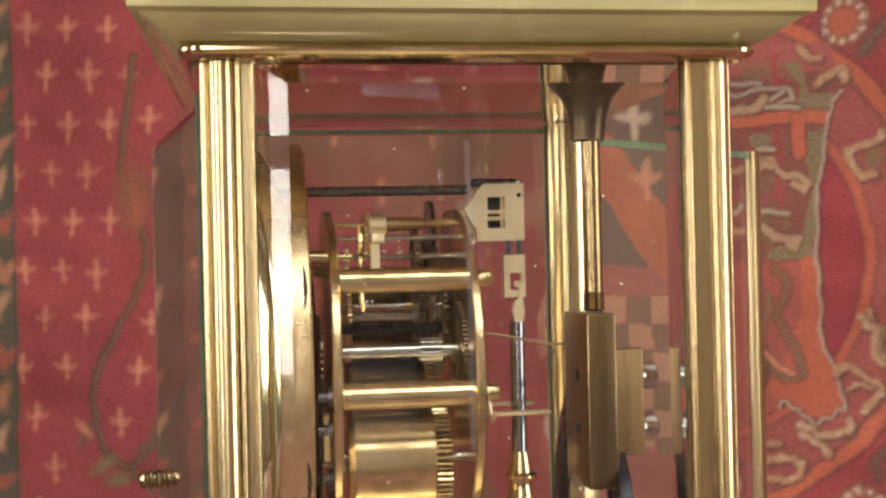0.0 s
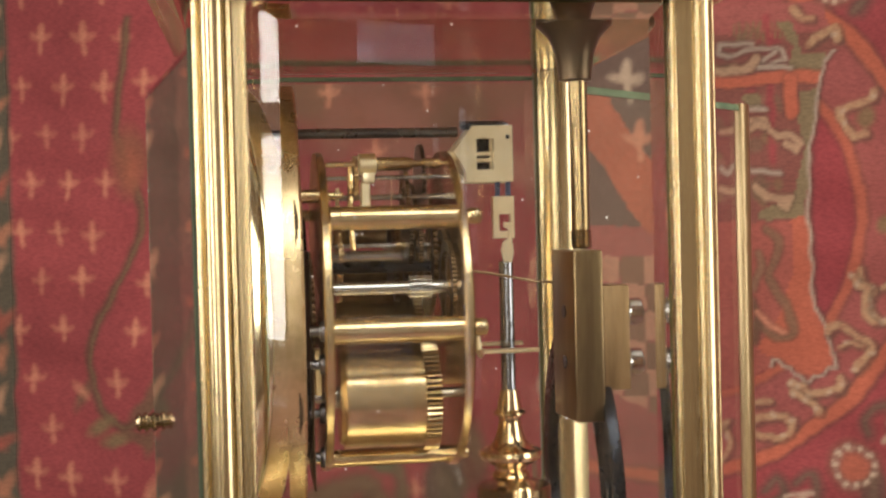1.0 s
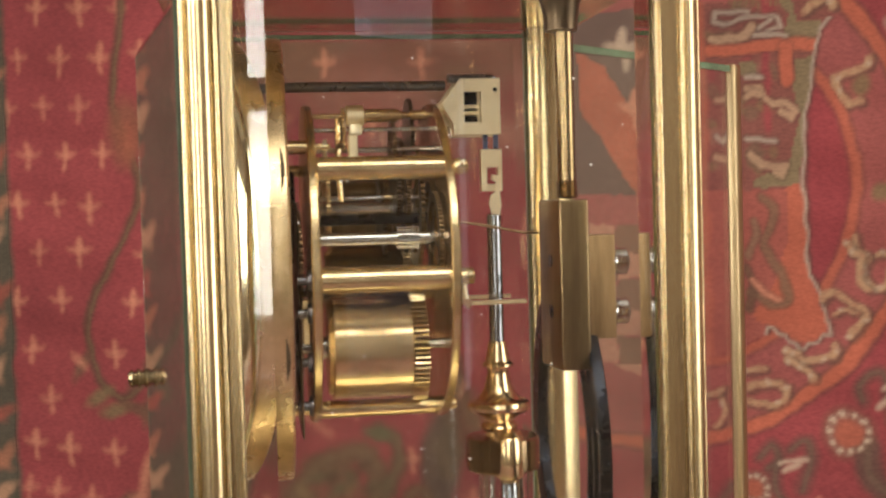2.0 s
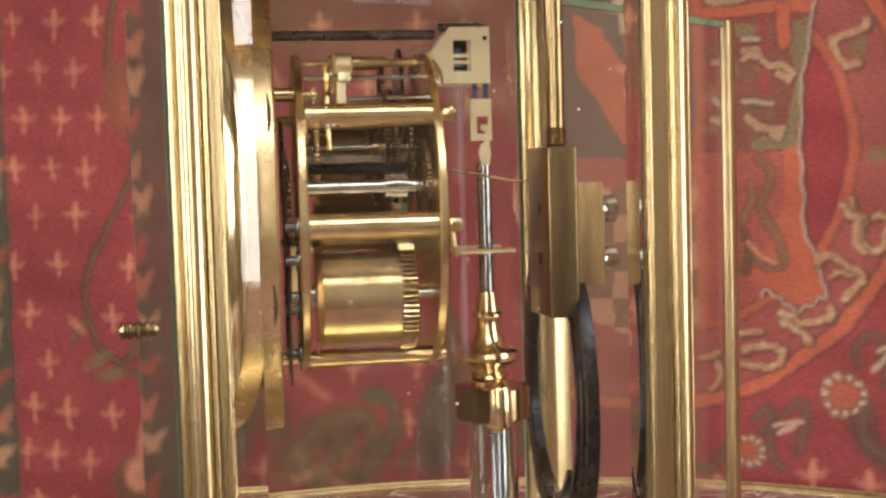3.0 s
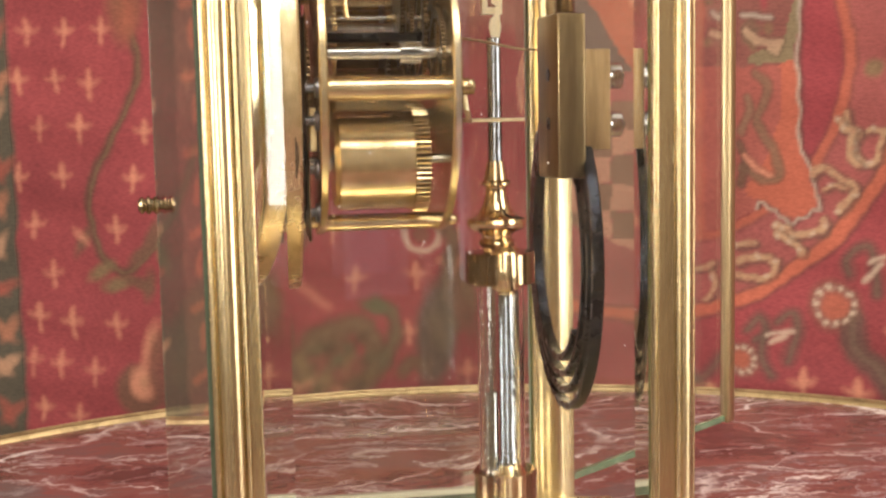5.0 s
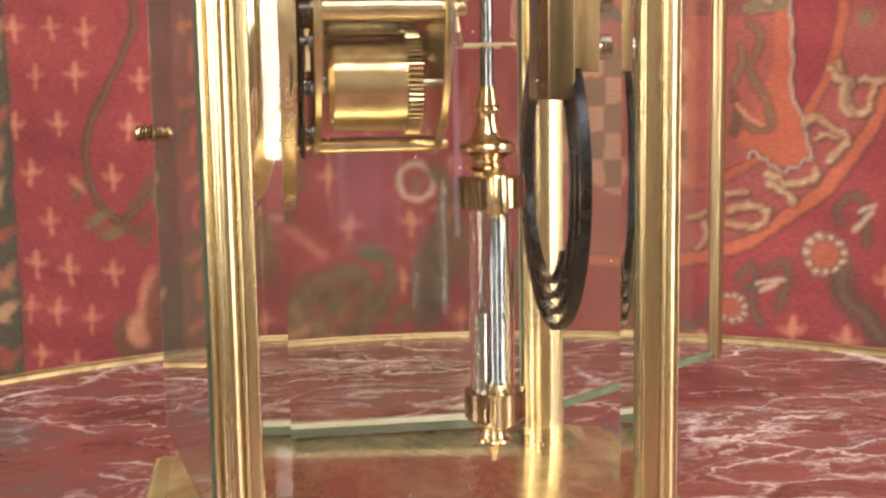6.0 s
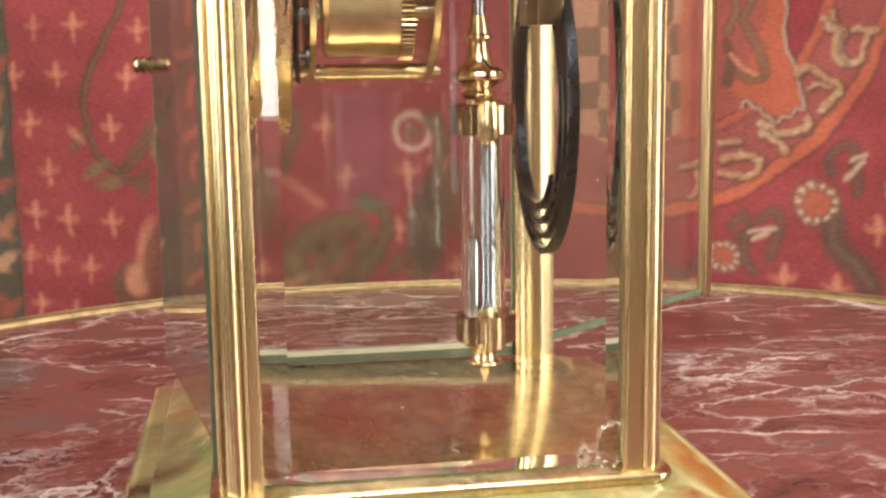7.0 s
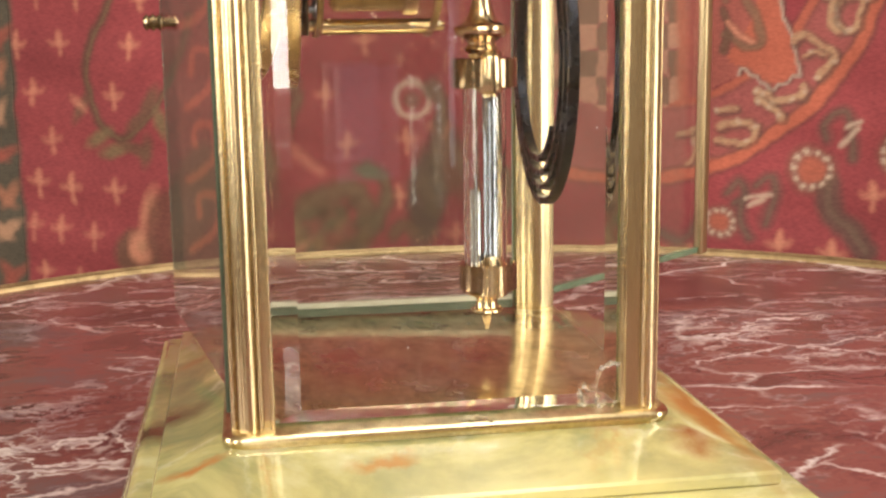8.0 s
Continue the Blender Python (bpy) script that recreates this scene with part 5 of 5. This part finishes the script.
# garter medallion
MU, MV = 5.0, 17.4
GARTER, GOLD = (0.270, 0.070, 0.060), (0.40, 0.235, 0.125)
rad = np.hypot(wu_ - MU, wv_ - MV)
rad_in = np.hypot(wu_ - 6.9, wv_ - 17.3)
rad, rad_in = np.where(wu_ < -1.5, 99.0, rad), np.where(wu_ < -1.5, 99.0, rad_in)
lay(soft(rad - 18.1, 0.3), GARTER, 0.8)
lay(soft(np.abs(rad - 18.1) - 0.66, 0.15), (0.10, 0.045, 0.035), 0.7)
lay(soft(np.abs(rad - 18.1) - 0.44, 0.15), ORANGE)
lay(soft(rad_in - 12.3, 0.3), (0.235, 0.032, 0.038))
lay(soft(np.abs(rad_in - 12.3) - 0.52, 0.15), (0.10, 0.045, 0.035), 0.5)
lay(soft(np.abs(rad_in - 12.3) - 0.32, 0.15), ORANGE, 0.85)
SHIELD = bend([(17.6, 28.7), (17.0, 27.8), (16.8, 26.5), (16.4, 24.7), (16.1, 23.2), (15.8, 21.3), (15.8, 18.7), (15.7, 16.4), (15.8, 14.1), (15.9, 11.8), (16.3, 10.3), (16.8, 8.8), (17.3, 7.8), (17.3, 7.0), (16.6, 6.7), (15.6, 6.2), (14.8, 6.5), (14.0, 7.0), (13.3, 7.5), (12.9, 7.0)], 3)
HALF = SHIELD + [(8.0, 5.0), (5.0, 3.6)]
body = area(HALF + [(10 - u, v) for u, v in HALF[::-1]] + [(-7, 32), (17, 32)]) * (wu_ > -1.5)
lay(body, GARTER)
def inner(mask):
    return mask * body
# quarters: orange fields with scrolls, olive ground with pale lions, chequered bands
DARK, SAND, STONE = (0.075, 0.040, 0.030), (0.37, 0.225, 0.135), (0.34, 0.265, 0.205)
lay(inner(area([(8.6, 17.0), (16.0, 17.0), (18.0, 5.0), (8.0, 4.0)])), (0.285, 0.070, 0.050), 0.9)
lay(inner(area([(8.6, 30.0), (18.0, 30.0), (16.0, 17.0), (8.6, 17.0)])), (0.185, 0.062, 0.048), 0.9)
for k in range(34):
    lay(inner(soft(spot(rng.uniform(9, 14.5), rng.uniform(17.2, 30.5), rng.uniform(0.25, 0.7), rng.uniform(0.2, 0.5), rng.uniform(0, 180)), 0.12)), (OLIVE, (0.15, 0.10, 0.06), RED, (0.24, 0.12, 0.08))[k % 4], 0.6)
# olive grounds
for pts in ([(14.0, 30.6), (15.0, 30.6), (15.2, 28.5), (17.1, 28.4), (16.7, 27.1), (14.5, 27.3), (14.7, 29.0)], [(15.3, 25.9), (16.5, 26.1), (16.1, 23.2), (15.8, 21.3), (15.6, 17.1), (12.5, 17.2), (12.5, 18.0), (14.7, 18.4), (15.6, 22.1), (15.1, 24.1)], [(11.6, 25.8), (12.7, 25.9), (12.8, 24.8), (11.7, 24.9)]):
    lay(inner(area(pts)), (0.190, 0.140, 0.075), 0.95)
for k in range(14):
    lay(inner(soft(line([(11.0 + 0.28 * k, 30.6 + 0.1 * (k % 2)), (11.0 + 0.28 * k, 29.6)], 0.12), 0.07)), OLIVE, 0.8)
# red stitched band and orange bars
lay(inner(soft(line([(13.3, 31.1), (13.5, 27.3), (13.3, 23.7), (13.5, 21.1)], 0.5), 0.15)), (0.27, 0.034, 0.042), 0.75)
for pts, wdt in (([(9.6, 26.8), (16.7, 26.9)], 0.9), ([(14.7, 26.6), (14.7, 24.6)], 0.9)):
    lay(inner(soft(line(pts, wdt + 0.3), 0.1)), DARK, 0.5)
    lay(inner(soft(line(pts, wdt), 0.1)), ORANGE)
# lower orange field and its scroll
lay(inner(area(bend([(14.7, 17.0), (15.8, 17.0), (15.8, 13.4), (16.4, 9.5), (17.3, 7.4), (15.6, 6.5), (13.8, 7.4), (12.3, 8.4), (13.6, 10.3), (14.7, 13.3)], 3))), ORANGE, 0.95)
for pts, wdt, c in (([(12.9, 16.5), (13.8, 15.7), (13.4, 14.1), (13.1, 13.3), (13.7, 12.2), (14.3, 11.0), (14.5, 9.5), (13.6, 9.1), (12.7, 9.7), (12.0, 10.1)], 0.55, (0.20, 0.105, 0.060)), ([(12.3, 14.9), (12.5, 13.9), (12.0, 12.6)], 0.5, (0.22, 0.12, 0.07)), ([(11.9, 11.8), (12.3, 10.3), (12.0, 8.8)], 0.5, VINE), ([(12.2, 11.0), (13.1, 10.0), (13.9, 9.5)], 0.4, PEACH)):
    lay(inner(soft(line(bend(pts, 4), wdt + 0.24), 0.1)), DARK, 0.5)
    lay(inner(soft(line(bend(pts, 4), wdt), 0.12)), c, 0.85)
# pale lions
for pts, wdt, c in (([(12.2, 29.2), (9.9, 29.3), (9.8, 28.8), (10.5, 28.5), (12.2, 28.9), (14.1, 28.9), (14.3, 28.1), (13.5, 27.9)], 0.26, STONE), ([(9.7, 27.6), (11.3, 27.7), (12.2, 27.8), (12.5, 28.2)], 0.62, SAND), ([(12.7, 27.7), (14.7, 27.5)], 0.34, STONE), ([(13.7, 28.6), (13.0, 28.1)], 0.3, STONE),
                    ([(12.0, 23.9), (12.8, 23.9), (13.2, 23.3), (13.8, 23.0), (14.7, 23.0), (15.3, 22.5), (15.0, 21.9), (14.4, 22.4)], 0.48, SAND), ([(12.1, 24.8), (13.0, 24.7)], 0.36, STONE), ([(12.0, 23.4), (12.3, 23.6), (12.8, 23.5)], 0.45, SAND),
                    ([(12.0, 20.6), (13.9, 20.3)], 0.3, STONE), ([(12.1, 19.5), (12.8, 18.9), (13.7, 18.7), (14.7, 18.5), (14.6, 17.9), (14.1, 18.3)], 0.5, SAND), ([(9.9, 23.5), (10.7, 23.6)], 0.5, SAND), ([(9.8, 19.4), (10.7, 19.3)], 0.5, SAND), ([(9.8, 20.8), (10.3, 20.4), (10.7, 20.9)], 0.34, STONE)):
    lay(inner(soft(line(pts, wdt + 0.3), 0.1)), DARK, 0.5)
    lay(inner(soft(line(pts, wdt), 0.09)), c, 0.85)
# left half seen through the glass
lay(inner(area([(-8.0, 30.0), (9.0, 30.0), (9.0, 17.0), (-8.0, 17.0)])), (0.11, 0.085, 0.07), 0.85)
lay(inner(area([(0.2, 27.4), (1.8, 26.0), (5.4, 21.0), (6.6, 18.0), (6.6, 15.2), (4.6, 16.4), (2.6, 19.2), (0.2, 23.4)])), ORANGE, 0.95)
fleur(4.2, 23.2, PEACH, 1.1, 0.8)
fleur(3.5, 27.4, CREAM, 1.2, 0.8)
fleur(-2.6, 22.0, PEACH, 1.1, 0.6)
for i in range(9):
    for j in range(7):
        u0, v0 = -6.2 + 1.75 * i, 14.9 - 2.0 * j
        if (i + j) % 2 == 0:
            lay(inner(area([(u0, v0), (u0 + 1.7, v0), (u0 + 1.7, v0 - 1.9), (u0, v0 - 1.9)])) * (wu_ < 8.6), (0.40, 0.19, 0.115), 0.8)
        else:
            lay(inner(area([(u0, v0), (u0 + 1.75, v0), (u0 + 1.75, v0 - 2.0), (u0, v0 - 2.0)])) * (wu_ < 8.6), (0.15, 0.095, 0.055), 0.75)
lay(inner(soft(line([(8.8, 30.0), (8.8, 4.0)], 0.8), 0.2)), ORANGE, 0.8)
for pts in (SHIELD,):
    lay(soft(line([(round(u / 0.16) * 0.16 + 0.16, round(v / 0.5) * 0.5) for u, v in pts], 0.26), 0.1), DARK, 0.6)
    lay(soft(line([(round(u / 0.16) * 0.16, round(v / 0.5) * 0.5) for u, v in pts], 0.19), 0.09), STONE, 0.9)

# worn motto and knots round the garter, as strokes of thick gold thread
for pts, wdt in (([(19.0, 13.7), (19.1, 12.5), (19.8, 12.3)], 0.55), ([(19.9, 12.1), (19.5, 11.4), (19.8, 10.6), (20.6, 10.2), (21.1, 10.9), (21.4, 12.1), (21.9, 12.4), (20.3, 12.4)], 0.55), ([(16.8, 9.5), (17.4, 10.0), (17.9, 9.9), (18.7, 9.2), (19.5, 8.6), (19.3, 7.7), (18.6, 6.9)], 0.62), ([(17.7, 8.5), (18.3, 8.8), (18.9, 8.4)], 0.4), ([(14.3, 5.9), (15.2, 5.8), (15.8, 5.2), (17.5, 5.7), (17.7, 6.3)], 0.62), ([(14.6, 5.5), (15.8, 4.5), (16.0, 3.8)], 0.6),
                 ([(11.6, 4.5), (13.0, 4.8)], 0.5), ([(11.8, 3.3), (12.7, 3.8), (13.9, 3.7), (14.4, 3.1), (13.9, 2.4), (12.8, 2.3), (11.7, 2.4)], 0.6), ([(9.6, 3.1), (10.0, 1.8), (9.4, 0.6)], 0.5), ([(8.7, 2.8), (10.0, 3.1)], 0.5), ([(15.8, 29.2), (16.5, 29.7), (17.6, 29.9), (17.7, 29.3)], 0.7), ([(14.9, 31.6), (15.5, 30.9), (16.1, 30.8)], 0.55),
                 ([(20.0, 25.7), (19.7, 25.0), (18.5, 24.7), (17.8, 24.5), (18.0, 23.6), (18.7, 22.7), (19.5, 22.9)], 0.6), ([(18.5, 13.3), (18.8, 12.7), (19.4, 12.2), (19.3, 11.0), (19.8, 10.3)], 0.55)):
    fine = [(u + rng.uniform(-0.09, 0.09), v + rng.uniform(-0.09, 0.09)) for u, v in bend(pts, 3)]
    lay(soft(line([(u + 0.16, v - 0.12) for u, v in fine], wdt * 0.72 + 0.34), 0.1), (0.10, 0.060, 0.040), 0.6)
    lay(soft(line(fine, wdt * 0.72), 0.1), GOLD, 0.85)
    for u, v in fine[::2]:
        lay(soft(spot(u + rng.uniform(-0.15, 0.15), v + rng.uniform(-0.15, 0.15), 0.22, 0.16, rng.uniform(0, 180)), 0.08), CREAM if rng.random() < 0.5 else (0.30, 0.13, 0.075), 0.6)
for deg in (-3, 24):
    a = radians(deg)
    lay(soft(spot(MU + 15.8 * math.cos(a), MV + 15.8 * math.sin(a), 0.6, 0.65), 0.2), OLIVE, 0.8)

# flowers and tendrils outside the garter
def rosette(u, v, r):
    lay(soft(spot(u, v, r * 1.35, r * 1.35), 0.3), VINE, 0.6)
    lay(soft(abs(spot(u, v, r, r)) - 0.2, 0.15) * (0.65 + 0.35 * np.sign(np.sin(np.arctan2(wv_ - v, wu_ - u) * 11))), CREAM, 0.85)
    lay(soft(spot(u, v, r * 0.75, r * 0.75), 0.2), ORANGE, 0.75)
for pts, wdt in (([(12.4, -1.4), (13.3, -0.6), (14.0, -1.8), (13.1, -2.2)], 0.75), ([(14.7, -1.0), (15.6, -0.3), (15.9, -1.8), (15.2, -3.7)], 0.7), ([(19.4, 2.7), (19.1, 3.5), (20.0, 4.5), (20.8, 3.9), (21.2, 1.1)], 0.75), ([(19.6, -0.8), (20.0, -2.9), (21.2, -4.1), (22.4, -5.6)], 1.7), ([(13.8, -1.8), (13.6, -3.5), (14.1, -4.7)], 0.8), ([(5.0, -6.0), (7.0, -4.6), (9.0, -5.2), (10.4, -3.6)], 0.8),
                 ([(19.0, 31.0), (21.0, 33.0), (23.0, 30.6)], 0.9), ([(15.6, 34.2), (17.0, 36.4), (20.0, 36.6)], 0.8)):
    lay(soft(line(bend(pts), wdt), 0.3), (0.105, 0.062, 0.048), 0.85)
    lay(soft(line(bend(pts), wdt * 0.25), 0.15), (0.16, 0.11, 0.07), 0.5)
for u, v, r in ((18.4, 0.3) + (1.35,), (12.0, -3.7) + (1.0,), (17.8, 33.2) + (1.35,), (24.6, 1.6, 1.3), (-3.6, -4.4, 1.2), (25.2, 21.0, 1.4)):
    rosette(u, v, r)
for pts in ([(14.0, -1.9), (15.6, -1.7)], [(14.3, -2.5), (15.2, -2.0)], [(20.7, 3.4), (21.5, 3.7)], [(20.3, 2.2), (21.4, 3.2)]):
    lay(soft(line(pts, 0.34), 0.12), CREAM, 0.8)
for u, v in ((16.2, -5.3), (20.0, -5.8), (9.6, -6.4), (22.6, -1.4)):
    fleur(u, v, PEACH, 0.9, 0.55)
lay(soft(line(bend([(21.4, 28.0), (22.6, 25.6), (24.6, 26.4), (24.0, 23.0)]), 0.7), 0.2), CREAM, 0.6)

# floral borders: a leafy olive band, then terracotta scrolls on brown
def border(edge_u, sign):
    off = (wu_ - edge_u) * sign
    lay(soft(-off, 0.25), GREY)
    lay(soft(5.2 - off, 0.3), (0.150, 0.085, 0.062))
    for k in range(44):
        v = -54 + 3.4 * k + rng.uniform(-0.5, 0.5)
        c = ((0.34, 0.13, 0.07), (0.26, 0.06, 0.04), (0.40, 0.21, 0.12))[k % 3]
        u = edge_u + sign * (1.3 + rng.uniform(-0.3, 0.5))
        for a in (50 + rng.uniform(-20, 20), 130 + rng.uniform(-20, 20)):
            lay(soft(spot(u + 0.5 * math.cos(radians(a)), v + 0.6 * math.sin(radians(a)), 1.2, 0.45, a), 0.2), c, 0.8)
        if k % 2 == 0:
            lay(soft(line(bend([(edge_u + sign * 6.2, v - 3.0), (edge_u + sign * 9.4, v - 1.6), (edge_u + sign * 9.8, v + 1.4), (edge_u + sign * 7.4, v + 1.8), (edge_u + sign * 7.2, v)], 3), 0.8), 0.25), (0.33, 0.105, 0.06), 0.85)
            lay(soft(line(bend([(edge_u + sign * 12.6, v - 3.0), (edge_u + sign * 10.4, v - 1.0), (edge_u + sign * 11.6, v + 1.4), (edge_u + sign * 13.4, v + 0.6)], 3), 0.8), 0.25), (0.30, 0.12, 0.075), 0.85)
    lay(soft(15.2 - off, 0.3), RED)
border(-45.4, -1)
border(48.0, 1)
# soft broad variation of the dyes
paint *= (1 + 0.10 * np.clip(wobble(0.35, 1.0), -1, 1))[..., None]

# gentle hang of the cloth
depth = 0.612 + 0.0035 * np.sin(UU * 17 + 0.6) + 0.0018 * np.sin(UU * 41 + VV * 3) + 0.0008 * np.sin(VV * 120 + np.sin(UU * 30))
co = np.stack([UU * UX - depth * UY, UU * UY + depth * UX, VV], -1)
back = co + np.array([-UY, UX, 0]) * 0.0025
tapestry = empty("tapestry", "red woven wool tapestry with lilies, beasts and a garter medallion", "tapestry", at=room(-0.1, 0.612, TV[0]))


def cloth(name, i0, i1, label):
    """One woven panel: the columns i0 to i1 of the grid, with a turned edge."""
    sheet, rear, dye = co[:, i0:i1 + 1], back[:, i0:i1 + 1], paint[:, i0:i1 + 1]
    nv, nu = sheet.shape[:2]
    k = np.arange(nv * nu).reshape(nv, nu)
    quads = np.stack([k[:-1, :-1], k[:-1, 1:], k[1:, 1:], k[1:, :-1]], -1).reshape(-1, 4)
    ring = np.concatenate([k[0, :], k[1:, -1], k[-1, -2::-1], k[-2:0:-1, 0]])
    pts = np.concatenate([sheet.reshape(-1, 3), rear.reshape(-1, 3)[ring]]) - np.array(tapestry.location)
    m0, idx = nv * nu, np.arange(len(ring))
    sides = np.stack([ring, m0 + idx, m0 + np.roll(idx, -1), np.roll(ring, -1)], -1)
    faces = np.concatenate([quads, sides])
    me = bpy.data.meshes.new(name)
    me.vertices.add(len(pts))
    me.vertices.foreach_set("co", pts.astype(np.float32).ravel())
    me.loops.add(faces.size)
    me.loops.foreach_set("vertex_index", faces.astype(np.int32).ravel())
    me.polygons.add(len(faces))
    me.polygons.foreach_set("loop_start", np.arange(0, faces.size, 4, dtype=np.int32))
    me.update(calc_edges=True)
    rgba = np.ones((len(pts), 4), np.float32)
    rgba[:m0, :3] = dye.reshape(-1, 3)
    rgba[m0:, :3] = RED
    me.color_attributes.new("weave", "FLOAT_COLOR", "POINT").data.foreach_set("color", rgba.ravel())
    me.polygons.foreach_set("use_smooth", [True] * len(me.polygons))
    me.materials.append(CLOTH)
    ob = new(name, me)
    ob.parent, ob["label"] = tapestry, label


left_edge, right_edge = (int(np.searchsorted(TU, u)) for u in (-0.456, 0.482))
cloth("border", 0, left_edge, "olive and terracotta floral border")
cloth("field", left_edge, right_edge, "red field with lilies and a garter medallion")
cloth("border", right_edge, len(TU) - 1, "olive and terracotta floral border")
bm = bmesh.new()
rod(bm, room(-1.0, 0.625, 0.962), room(0.80, 0.625, 0.962), 0.012, 20)
for u in (-1.0, 0.80):
    lathe(bm, [(0.012, -0.004), (0.02, 0.0), (0.022, 0.012), (0.014, 0.024), (0.0, 0.026)], room(u, 0.625, 0.962), room(math.copysign(1, u), 0, 0), 20)
tagged(finish("tapestry_rail", bm, WOOD), "dark wooden rail carrying the tapestry", "rail")
